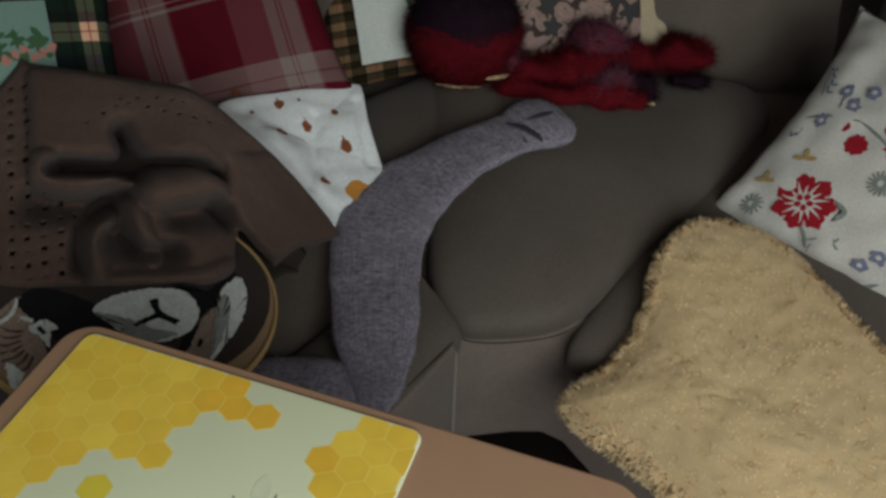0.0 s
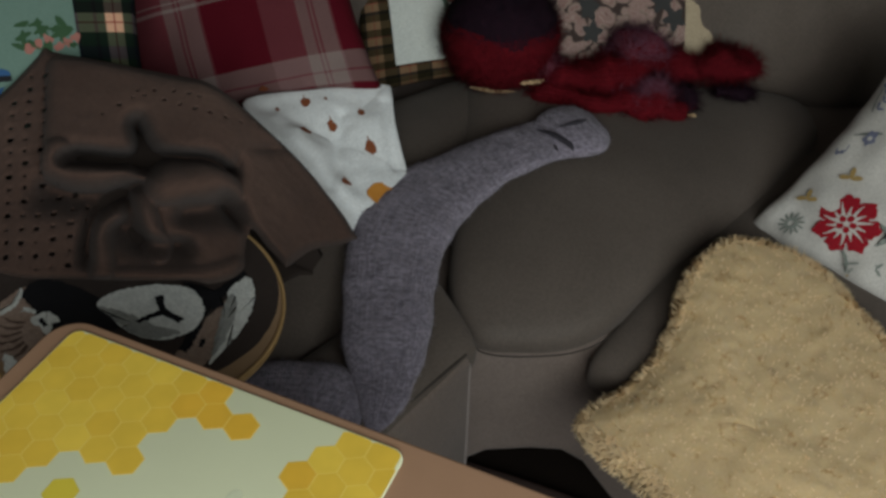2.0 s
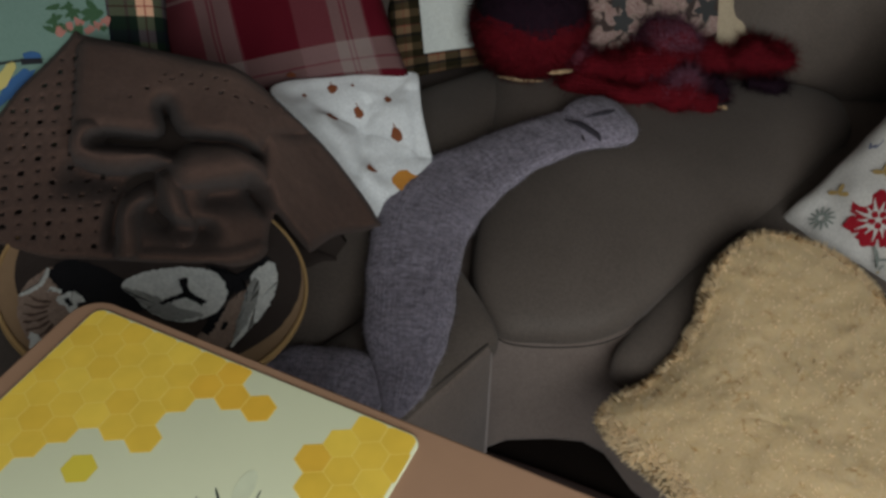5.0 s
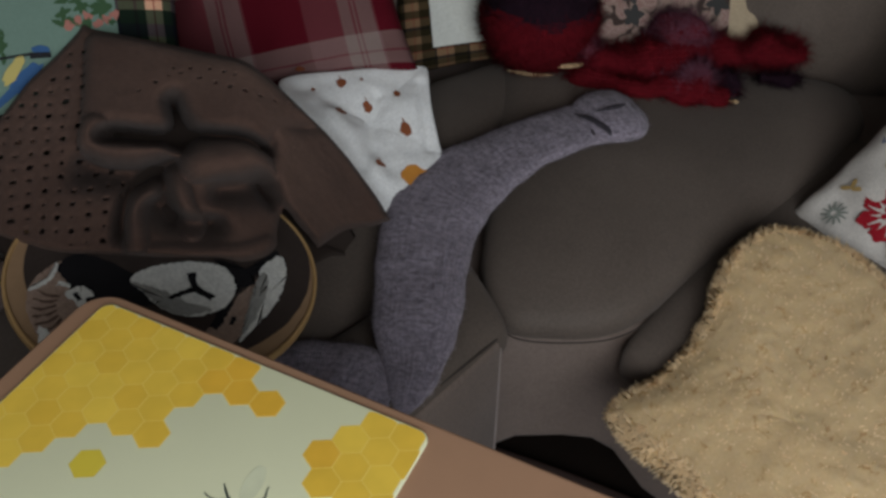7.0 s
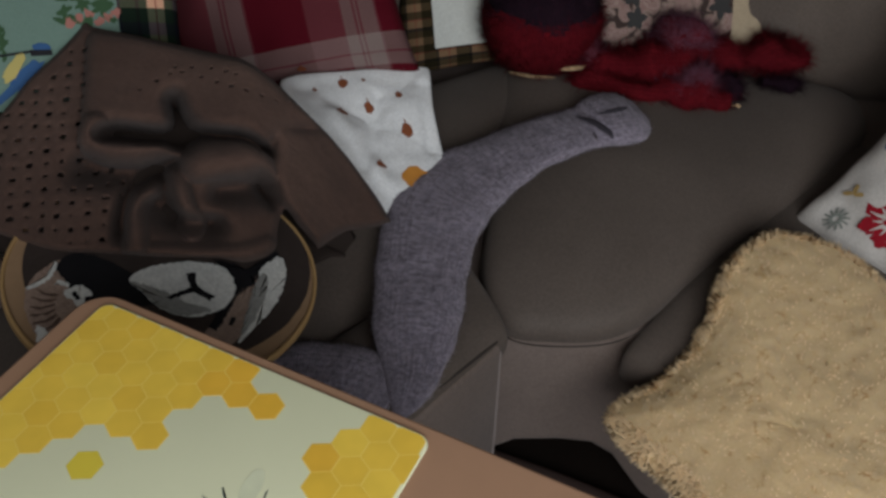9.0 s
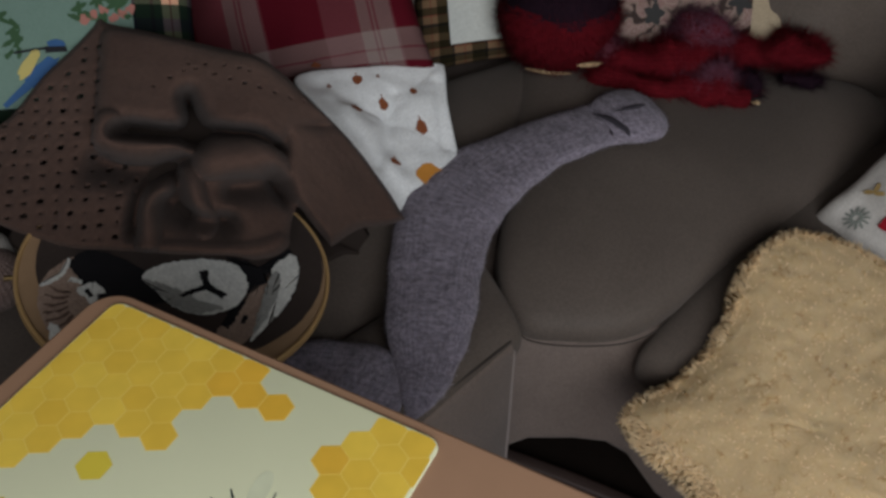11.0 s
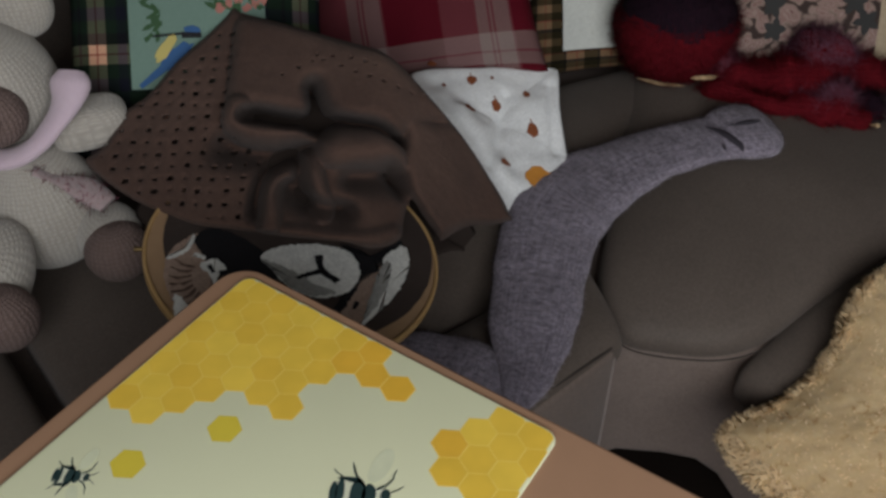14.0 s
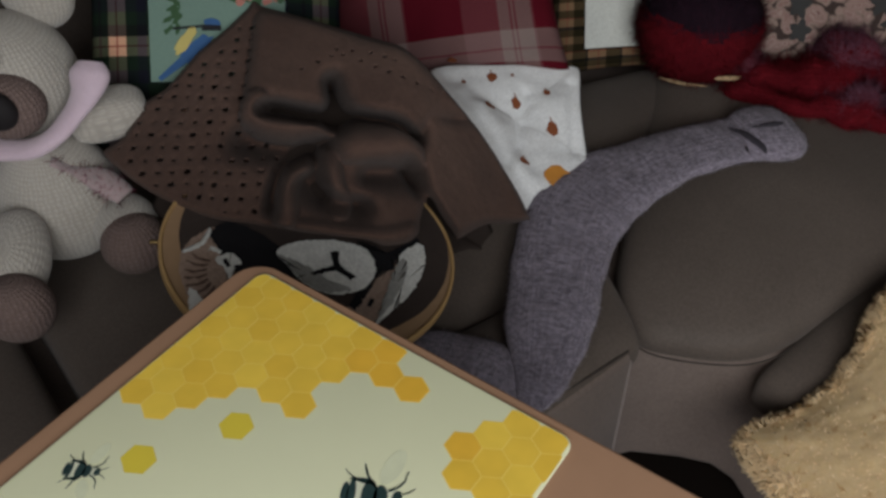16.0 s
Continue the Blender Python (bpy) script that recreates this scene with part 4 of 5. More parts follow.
# hollows between them: line, half width, depth, steepness
HOLLOWS = [
    ([(-0.391, 0.894), (-0.372, 0.895), (-0.343, 0.890), (-0.311, 0.887)], 0.0100, 0.066, 3),
    ([(-0.315, 0.940), (-0.306, 0.918), (-0.298, 0.894)], 0.0080, 0.075, 2),
    ([(-0.302, 0.896), (-0.299, 0.882), (-0.293, 0.890)], 0.0125, 0.095, 2),
    ([(-0.293, 0.890), (-0.270, 0.894), (-0.246, 0.891), (-0.219, 0.892), (-0.198, 0.893)], 0.0062, 0.055, 2),
    ([(-0.241, 0.815), (-0.222, 0.822), (-0.202, 0.838)], 0.0150, 0.045, 2),
    ([(-0.196, 0.850), (-0.188, 0.833)], 0.0110, 0.050, 2),
    ([(-0.329, 0.842), (-0.352, 0.817), (-0.357, 0.788), (-0.355, 0.763)], 0.0090, 0.040, 2),
    ([(-0.318, 0.797), (-0.301, 0.782), (-0.273, 0.774), (-0.246, 0.771)], 0.0130, 0.055, 2),
    ([(-0.409, 0.848), (-0.377, 0.840), (-0.343, 0.840), (-0.323, 0.845)], 0.0200, 0.052, 2),
    ([(-0.307, 0.853), (-0.317, 0.842), (-0.305, 0.809), (-0.293, 0.781)], 0.0080, 0.040, 2),
]
STEP = 0.0015
gx, gy = np.meshgrid(np.arange(-0.66, -0.015, STEP), np.arange(0.735, 1.10, STEP), indexing="ij")
xy = np.stack([gx.ravel(), gy.ravel()], 1)
depth_in, rim_pt = inside_by(xy, JUMPER_RIM)
soft_noise = np.array([noise.noise(Vector((x * 16, y * 16, 2.0))) for x, y in xy])
lift = 0.005 * soft_noise
sd, _ = inside_by(xy, rounded(FLAP, 120))
lift = np.where(sd > 0, np.maximum(lift, 0.003 * soft_noise + 0.015 * np.sqrt(1 - (1 - np.clip(sd / 0.014, 0, 1)) ** 2)), lift)
sd, _ = inside_by(xy, rounded(DRAPE, 160))
drape_lift = 0.004 * soft_noise + 0.024 * np.sqrt(1 - (1 - np.clip(sd / 0.024, 0, 1)) ** 2)
lift = np.where(sd > 0, np.maximum(lift, drape_lift), lift)
for line, r, axis, full in ROLLS:
    d = near_line(xy, line)
    roll = axis + full * np.sqrt(np.maximum(r * r - d * d, 0)) + 0.002 * soft_noise
    k = np.clip(0.5 + (roll - lift) / 0.008, 0, 1)
    lift = np.where(d < r, lift * (1 - k) + roll * k + 0.002 * k * (1 - k), lift)
for line, r, deep, steep in HOLLOWS:
    lift = lift - deep * np.exp(-(near_line(xy, line) / r) ** steep)
# the rim curls under
lift = lift * np.clip(depth_in / 0.012, 0, 1) ** 0.6 - 0.010 * (1 - np.clip(depth_in / 0.010, 0, 1)) ** 2
shape = gx.shape


def soften(a, rounds):
    a = a.reshape(shape).copy()
    for _ in range(rounds):
        a[1:-1, 1:-1] = 0.5 * a[1:-1, 1:-1] + 0.125 * (a[2:, 1:-1] + a[:-2, 1:-1] + a[1:-1, 2:] + a[1:-1, :-2])
    return a.ravel()


lift = soften(lift * 1.5, 4)
# small wrinkles and stitches of the knit
lift += np.array([0.0011 * noise.noise(Vector((x * 60, y * 60, 7.0))) + 0.0005 * noise.noise(Vector((x * 190, y * 190, 3.0))) for x, y in xy])
# eyelets: a lattice over the lace and two rows along the shoulder
holes = np.zeros(len(xy), bool)
LACE = [(-0.585, 0.831), (-0.555, 0.881), (-0.501, 0.945), (-0.467, 0.976), (-0.450, 1.038), (-0.423, 1.005), (-0.417, 0.937), (-0.414, 0.889), (-0.397, 0.863), (-0.361, 0.827), (-0.360, 0.787), (-0.357, 0.758), (-0.373, 0.749), (-0.422, 0.754), (-0.497, 0.774), (-0.555, 0.804)]
lace_in, _ = inside_by(xy, LACE)
ca, sa = math.cos(-0.10), math.sin(-0.10)
lu, lv = (xy[:, 0] * ca - xy[:, 1] * sa + 0.005 * soft_noise) / 0.0185, (xy[:, 0] * sa + xy[:, 1] * ca + 0.006 * soft_noise) / 0.0172
du, dv = (lu - np.round(lu)) * 0.0185, (lv - np.round(lv)) * 0.0172
size = 0.0028 + 0.0008 * np.sin(np.round(lu) * 2.3 + np.round(lv) * 4.1)
holes |= (lace_in > 0) & ((du / 1.25) ** 2 + dv ** 2 < size ** 2)
# the lace gives round every eyelet
lift -= np.where(lace_in > 0, 0.0022 * np.exp(-(du ** 2 + dv ** 2) / 0.0048 ** 2), 0)
for line, n in (([(-0.356, 0.951), (-0.329, 0.967), (-0.310, 0.975), (-0.277, 0.966), (-0.250, 0.956), (-0.224, 0.953), (-0.200, 0.958), (-0.178, 0.971)], 11), ([(-0.317, 0.982), (-0.272, 0.980), (-0.241, 0.972)], 5)):
    f = catmull([(x, y, 0) for x, y in line])
    for k in range(n):
        c = f(k / (n - 1))
        holes |= ((xy[:, 0] - c.x) / 1.3) ** 2 + (xy[:, 1] - c.y) ** 2 < 0.0026 ** 2
inside = depth_in > 0
flat_xy = np.where(inside[:, None], xy, rim_pt)
ids = np.arange(len(xy)).reshape(shape)
quads = np.stack([ids[:-1, :-1], ids[1:, :-1], ids[1:, 1:], ids[:-1, 1:]], -1).reshape(-1, 4)
quads = quads[inside[quads].any(1) & ~(holes[quads].sum(1) >= 3)]
used = np.unique(quads)
renum = np.zeros(len(xy), int)
renum[used] = np.arange(len(used))
pts = np.column_stack([flat_xy, heap_z(flat_xy[:, 0], flat_xy[:, 1])]) + lift[:, None] * np.array(PULL)
me = bpy.data.meshes.new("body")
me.from_pydata([tuple(p) for p in pts[used].tolist()], [], renum[quads].tolist())
uvs = me.uv_layers.new(name="uv")
loop_v = np.empty(len(me.loops), np.int32)
me.loops.foreach_get("vertex_index", loop_v)
uvs.data.foreach_set("uv", flat_xy[used][loop_v].astype(np.float32).ravel())
me.polygons.foreach_set("use_smooth", [True] * len(me.polygons))
me.materials.append(M_JUMPER)
jumper_body = new("body", me)
jumper_body.parent = jumper
sol = jumper_body.modifiers.new("thickness", "SOLIDIFY")
sol.thickness, sol.offset = 0.0035, -1
# the layers beneath, seen through the eyelets and folds; shade is in their colour
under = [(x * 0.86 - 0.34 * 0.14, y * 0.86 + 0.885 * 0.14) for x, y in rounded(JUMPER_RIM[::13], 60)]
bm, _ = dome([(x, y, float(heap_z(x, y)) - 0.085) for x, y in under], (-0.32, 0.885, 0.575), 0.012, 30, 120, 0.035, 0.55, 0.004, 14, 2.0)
part("shaded_inside", bm, M_JUMPER_IN_SHADE, jumper, "inside layers of the jumper, darkened to look shaded")

# ---------------------------------------------------------------- white bag with cone print
bag = thing("cotton_bag", "crumpled white cotton bag with small brown cone print", "bag")
bag_line = [(-0.22, 1.19, 0.560), (-0.10, 1.225, 0.555), (-0.015, 1.246, 0.547), (0.006, 1.250, 0.544), (0.012, 1.235, 0.541), (0.016, 1.165, 0.525), (0.030, 1.090, 0.490), (0.034, 1.070, 0.484), (-0.004, 1.010, 0.478), (-0.054, 0.957, 0.478), (-0.120, 1.022, 0.530), (-0.180, 1.103, 0.560)]
bm, bag_top = dome(bag_line, (-0.085, 1.12, 0.515), 0.012, 40, 160, 0.05, 0.5, 0.005, 26, 6.0)
bag_co = np.array([v.co[:] for v in bm.verts])
for line, half, height in (([(-0.072, 1.169), (-0.075, 1.116), (-0.078, 1.077), (-0.086, 1.023)], 0.010, -0.007), ([(0.000, 1.205), (0.004, 1.144), (0.010, 1.086)], 0.008, -0.005), ([(-0.164, 1.147), (-0.108, 1.078), (-0.056, 1.012)], 0.016, 0.005)):
    for v, s in zip(bm.verts, height * np.exp(-(near_line(bag_co[:, :2], line) / half) ** 2)):
        v.co.z += s
for v in bm.verts:
    v.co.z += wob(v.co, 60, 0.0008, 3.0)
bag_co = np.array([v.co[:] for v in bm.verts if v.normal.z > -0.5 and v.co.z > 0.46])
bag_body = part("body", bm, M_WHITECLOTH, bag)


def on_bag(x, y):
    """A point on the bag's cloth."""
    d = np.hypot(bag_co[:, 0] - x, bag_co[:, 1] - y)
    return Vector((x, y, float(bag_co[np.argsort(d)[:3], 2].max()) + 0.0014))


for i, (x, y, r, k) in enumerate(((-0.126, 1.188, 0.3, 0.95), (-0.084, 1.146, -0.2, 0.90), (-0.123, 1.117, 0.1, 1.00), (-0.025, 1.112, 0.4, 1.10), (-0.062, 1.036, 1.3, 0.80), (-0.038, 1.175, 0.5, 0.70), (-0.193, 1.217, 1.2, 0.80), (-0.094, 1.194, 0.2, 0.35), (-0.168, 1.165, 0.6, 0.45))):
    part("cone_print", patch([blob(x, y, 0.0080 * k, 0.0100 * k, 14, 0.16, r, i)], on_bag), M_ACORN, bag_body)
    part("stalk_print", patch([stroke(x, y + 0.008 * k, x - 0.004 * k, y + 0.016 * k, 0.0022 * k, 0.001, 0.6)], on_bag), M_ACORN, bag_body)
part("orange_print", patch([blob(-0.010, 1.027, 0.022, 0.020, 20, 0.12, 0.3, 2)], on_bag), M_ORANGE, bag_body, "orange printed spot")

# ---------------------------------------------------------------- scatter cushions
red_cushion = thing("scatter_cushion", "deep red and rose checked cushion leaning on the sofa back", "cushion", "scatter cushions")
N1 = Vector((-0.1, -0.75, 0.6)).normalized()
U1 = Vector((0.965, -0.03, 0.26))
U1 = (U1 - N1 * U1.dot(N1)).normalized()
V1 = N1.cross(U1)
C1 = Vector((-0.025, 1.20, 0.575)) - U1 * 0.203 + V1 * 0.20 - N1 * 0.05
bm, *_ = pillow(C1, N1, U1, 0.44, 0.42, 0.13, 48, 2.0, 0.006)
part("cover", bm, M_REDPLAID, red_cushion)

t1 = thing("scatter_cushion", "dark green tartan cushion with a mint needlepoint panel", "cushion", "scatter cushions")
N2, U2 = (0.3, -0.7, 0.6), (0.945, 0.30, -0.13)
bm, c2, n2, u2, v2 = pillow((-0.508, 1.075, 0.690), N2, U2, 0.38, 0.38, 0.09, 44, 5.0, 0.004)
part("cover", bm, M_TARTAN, t1)
f2 = on_pillow(c2, n2, u2, v2, 0.38, 0.38, 0.09, 0.10, 0.004)
panel_1 = part("needlepoint_panel", panel_grid(-0.092, 0.092, -0.095, 0.095, f2), M_MINT, t1, "mint canvas panel")
g2 = on_pillow(c2, n2, u2, v2, 0.38, 0.38, 0.09, 0.10, 0.0065)
rnd = random.Random(77)
leaf = [blob(-0.062 + rnd.uniform(-0.008, 0.012), 0.000 + rnd.uniform(-0.03, 0.028), 0.009, 0.0032, 9, 0.35, rnd.uniform(0.2, 2.6), k) for k in range(12)]
leaf += [blob(0.052 + rnd.uniform(-0.034, 0.030), 0.030 + rnd.uniform(-0.014, 0.020), 0.011, 0.0038, 9, 0.35, rnd.uniform(0.2, 2.8), k) for k in range(18)]
part("needlepoint_leaves", patch(leaf, g2), flat("leaf_green_wool", (0.04, 0.09, 0.04)), panel_1, "green stitched leaves")
part("needlepoint_blossom", patch([blob(0.030 + 0.012 * k, 0.016 + 0.006 * (k % 3), 0.006, 0.006, 9, 0.4, 0, 20 + k) for k in range(6)], g2), flat("rose_wool", (0.38, 0.16, 0.13)), panel_1, "pink stitched blossom")
part("needlepoint_motif", patch([blob(-0.030, -0.050, 0.027, 0.011, 24, 0.16, 0.75, 31), stroke(-0.048, -0.066, -0.080, -0.092, 0.011, 0, 0.6), blob(-0.008, -0.014, 0.012, 0.005, 12, 0.15, 0, 32)], g2), flat("blue_wool", (0.035, 0.10, 0.24)), panel_1, "blue stitched patch")
part("needlepoint_motif", patch([blob(-0.044, -0.040, 0.022, 0.007, 16, 0.2, 0.95, 33)], on_pillow(c2, n2, u2, v2, 0.38, 0.38, 0.09, 0.10, 0.0085)), flat("yellow_wool", (0.50, 0.42, 0.14)), panel_1, "yellow stitched patch")
part("needlepoint_motif", patch([stroke(-0.022, -0.022, 0.004, -0.022, 0.008, 0, 0.9), stroke(-0.060, -0.024, -0.02, -0.020, 0.003, 0, 1)], on_pillow(c2, n2, u2, v2, 0.38, 0.38, 0.09, 0.10, 0.0085)), flat("dark_wool", (0.012, 0.012, 0.016)), panel_1, "dark stitched line")

t2 = thing("scatter_cushion", "olive and tan tartan cushion with a white needlepoint panel", "cushion", "scatter cushions")
N3, U3 = (0.0, -0.8, 0.55), (0.985, 0.05, 0.08)
bm, c3, n3, u3, v3 = pillow((0.125, 1.535, 0.575), N3, U3, 0.38, 0.36, 0.08, 44, 8.0, 0.004)
part("cover", bm, M_TARTAN_TAN, t2)
f3 = on_pillow(c3, n3, u3, v3, 0.38, 0.36, 0.08, 0.10, 0.004)
panel_2 = part("needlepoint_panel", panel_grid(-0.115, 0.125, -0.135, 0.125, f3), M_WHITECARD, t2, "white canvas panel")
g3 = on_pillow(c3, n3, u3, v3, 0.38, 0.36, 0.08, 0.10, 0.0065)
part("needlepoint_leaves", patch([blob(-0.022 + 0.006 * k, 0.015 - 0.02 * k, 0.013, 0.006, 8, 0.3, 0.8 * k, 40 + k) for k in range(4)], g3), flat("sage_wool", (0.09, 0.15, 0.10)), panel_2, "green stitched leaves")
part("needlepoint_blossom", patch([blob(0.0 + 0.012 * k, -0.02 + 0.012 * (k % 3), 0.014, 0.013, 9, 0.3, 0, 50 + k) for k in range(5)], g3), flat("coral_wool", (0.42, 0.17, 0.13)), panel_2, "coral stitched blossom")

tap = thing("scatter_cushion", "patterned tapestry cushion with a plain cream border", "cushion", "scatter cushions")
bm, c4, n4, u4, v4 = pillow((0.460, 1.510, 0.64), (0.02, -0.8, 0.50), (0.97, -0.05, 0.10), 0.36, 0.40, 0.10, 44, 11.0, 0.004, 0.06)
part("cover", bm, M_CREAM, tap)
m_tap, nt, b_ = mat("tapestry_weave", 0.95)
vv = coords(nt, False)
vor = node(nt, "ShaderNodeTexVoronoi", Scale=40.0)
warp_n = node(nt, "ShaderNodeTexNoise", Scale=22.0, Detail=2.0)
nt.links.new(vv, warp_n.inputs["Vector"])
nt.links.new(mix(nt, 0.06, vv, warp_n.outputs["Color"]), vor.inputs["Vector"])
r1 = ramp(nt, [(0.0, (0.24, 0.05, 0.04)), (0.09, (0.31, 0.23, 0.20)), (0.16, (0.13, 0.06, 0.06)), (0.20, (0.32, 0.24, 0.21)), (0.30, (0.20, 0.11, 0.105)), (0.34, (0.33, 0.25, 0.22)), (0.46, (0.22, 0.13, 0.12)), (0.52, (0.30, 0.22, 0.19)), (0.68, (0.05, 0.035, 0.032))])
nt.links.new(vor.outputs["Distance"], r1.inputs[0])
nt.links.new(r1.outputs[0], b_.inputs["Base Color"])
f4 = on_pillow(c4, n4, u4, v4, 0.36, 0.40, 0.10, 0.06, 0.004)
panel_3 = part("tapestry_panel", panel_grid(-0.165, 0.085, -0.19, 0.18, f4), m_tap, tap, "rose and grey woven scrollwork")
g4 = on_pillow(c4, n4, u4, v4, 0.36, 0.40, 0.10, 0.06, 0.0065)
m_motif = flat("charcoal_weave", (0.035, 0.035, 0.035))
for ol in (blob(0.040, -0.085, 0.020, 0.019, 20, 0.05, 0.3, 60, 5, 0.35), blob(0.062, -0.118, 0.018, 0.020, 20, 0.05, 0.8, 61, 5, 0.35), blob(-0.095, -0.085, 0.016, 0.022, 20, 0.05, 0.1, 62, 5, 0.3), blob(-0.090, -0.130, 0.016, 0.018, 20, 0.05, 0.1, 63, 5, 0.3), blob(-0.02, -0.035, 0.015, 0.015, 20, 0.05, 0.1, 64, 5, 0.3)):
    part("dark_leaf_motif", patch([ol], g4), m_motif, panel_3, "charcoal woven leaves")
m_motif = flat("brick_red_weave", (0.30, 0.05, 0.035))
for ol in (blob(0.030, -0.060, 0.016, 0.012, 20, 0.05, 0, 65, 6, 0.3), blob(-0.045, -0.005, 0.014, 0.011, 20, 0.05, 0, 66, 6, 0.3)):
    part("red_flower_motif", patch([ol], g4), m_motif, panel_3, "brick red woven flowers")

# ---------------------------------------------------------------- floral cushion
flo = thing("scatter_cushion", "ivory cotton cushion printed with red, blue and ochre flowers", "cushion", "scatter cushions")
N5 = Vector((-0.5, -0.3, 0.8)).normalized()
U5 = Vector((0.54, -0.84, 0.02))
U5 = (U5 - N5 * U5.dot(N5)).normalized()
V5 = N5.cross(U5)
W5, H5 = 0.46, 0.46
C5 = Vector((0.545, 1.016, 0.402)) + U5 * W5 / 2 + V5 * H5 / 2 - N5 * 0.022
bm, c5, n5, u5, v5 = pillow(C5, N5, U5, W5, H5, 0.13, 48, 14.0, 0.007, 0.13)
flo_cover = part("cover", bm, M_FLORAL, flo)


# ---------------------------------------------------------------- sheepskin
skin = thing("sheepskin_rug", "thick cream sheepskin draped over the seat edge", "sheepskin")
fleece = [(0.524, 0.935, 0.450), (0.477, 0.922, 0.447), (0.424, 0.876, 0.437), (0.400, 0.830, 0.420), (0.366, 0.776, 0.385), (0.310, 0.742, 0.345), (0.265, 0.737, 0.312), (0.250, 0.722, 0.300), (0.256, 0.700, 0.297), (0.281, 0.652, 0.302), (0.313, 0.607, 0.310), (0.42, 0.42, 0.34), (0.60, 0.34, 0.40), (0.72, 0.46, 0.43), (0.675, 0.66, 0.435), (0.645, 0.80, 0.440), (0.605, 0.895, 0.445)]
bm, _ = dome(fleece, (0.445, 0.615, 0.398), 0.034, 70, 280, 0.02, 0.34, 0.003, 14, 3.0, 1.4)
skin_edge = np.array([catmull(fleece, closed=True)(k / 200)[:2] for k in range(200)])


def from_edge(c):
    return float(np.hypot(skin_edge[:, 0] - c[0], skin_edge[:, 1] - c[1]).min())


inner = [v for v in bm.verts if from_edge(v.co) > 0.012]
for _ in range(120):
    bmesh.ops.smooth_vert(bm, verts=inner, factor=0.5, use_axis_z=True)
for v in bm.verts:
    v.co.z += wob(v.co, 38, 0.0024, 9.0) + wob(v.co, 95, 0.0010, 4.0)
skin_ob = part("hide", bm, M_FLEECE, skin)


def wool_locks(name, samples, length, width, material, parent, seed, label):
    """Soft locks of wool that lean together in clumps, each a curved tapering ribbon; joined as one part."""
    rnd = random.Random(seed)
    vs, fs, ns = [], [], []
    for p, nrm in samples:
        q = p * 34
        lean = Vector((noise.noise(q), noise.noise(q + Vector((9, 0, 0))), 0.5 * noise.noise(q + Vector((0, 9, 0)))))
        d = (nrm * 0.9 + lean * 0.9 + Vector((rnd.gauss(0, 1), rnd.gauss(0, 1), rnd.gauss(0, 1))) * 0.35).normalized()
        if d.dot(nrm) < 0.25:
            d = (d + nrm * (0.35 - d.dot(nrm))).normalized()
        L = length * rnd.uniform(0.6, 1.3)
        curl = (lean - nrm * 0.6) * L * 0.35
        side = d.cross(nrm + Vector((rnd.gauss(0, 1), rnd.gauss(0, 1), rnd.gauss(0, 1))) * 0.3).normalized() * width * rnd.uniform(0.6, 1.3)
        i = len(vs)
        ns += [(nrm * 0.45 + Vector((0, -0.25, 0.75))).normalized()] * 7
        a, b = p + d * L * 0.4 + curl * 0.15, p + d * L * 0.75 + curl * 0.5
        vs += [p - side, p + side, a - side, a + side, b - side * 0.7, b + side * 0.7, p + d * L + curl]
        f3 = [(i, i + 1, i + 3, i + 2), (i + 2, i + 3, i + 5, i + 4), (i + 4, i + 5, i + 6)]
        fs += f3 if side.cross(d).dot(nrm) > 0 else [tuple(reversed(f)) for f in f3]
    me = bpy.data.meshes.new(name)
    me.from_pydata([tuple(v) for v in vs], [], fs)
    me.materials.append(material)
    for p in me.polygons:
        p.use_smooth = True
    me.normals_split_custom_set_from_vertices([tuple(n) for n in ns])
    ob = new(name, me)
    ob["kind"] = "stuff"
    ob["label"] = label
    ob.parent = parent
    return ob


wool_locks("wool_fringe", scatter(skin_ob, 9000, 31, lambda c, n: n.z > -0.5 and from_edge(c) < 0.016), 0.010, 0.0008, M_FLEECE_HAIR, skin, 32, "cream wool fringe")
wool_locks("wool", scatter(skin_ob, 2500, 33, lambda c, n: n.z > 0.2), 0.0055, 0.0007, M_FLEECE_HAIR, skin, 34, "cream wool pile")

# ---------------------------------------------------------------- yarn ball and knitting
ball = thing("yarn_ball", "large crimson mohair yarn ball with a plum top", "yarn ball")
BC, BR = Vector((0.213, 1.405, 0.548)), 0.098


def ball_fn(u, v):
    a, b = 2 * math.pi * u, math.pi * (v - 0.5)
    d = Vector((math.cos(a) * math.cos(b), math.sin(a) * math.cos(b), math.sin(b)))
    return BC + Vector((d.x * BR * 1.06, d.y * BR * 1.02, d.z * BR)) * (1 + wob(d, 6, 0.03, 1.0))


bm = grid_mesh(72, 40, ball_fn, lambda u, v: (u * 0.6, v * 0.3), closed_u=True)
for f in bm.faces:
    c = f.calc_center_median() - BC
    f.material_index = 1 if c.z > 0.032 + wob(c, 18, 0.02) else 0
ball_ob = part("wound_yarn", bm, [M_YARN, M_YARN_DARK], ball)
strands("red_fuzz", scatter(ball_ob, 11000, 41, lambda c, n: c.z < BC.z + 0.036), 0.017, 0.0003, M_HAIR_RED, ball, 0.1, 1.6, 42)
strands("plum_fuzz", scatter(ball_ob, 3500, 43, lambda c, n: c.z > BC.z + 0.026), 0.017, 0.0003, M_HAIR_DARK, ball, 0.1, 1.6, 44)

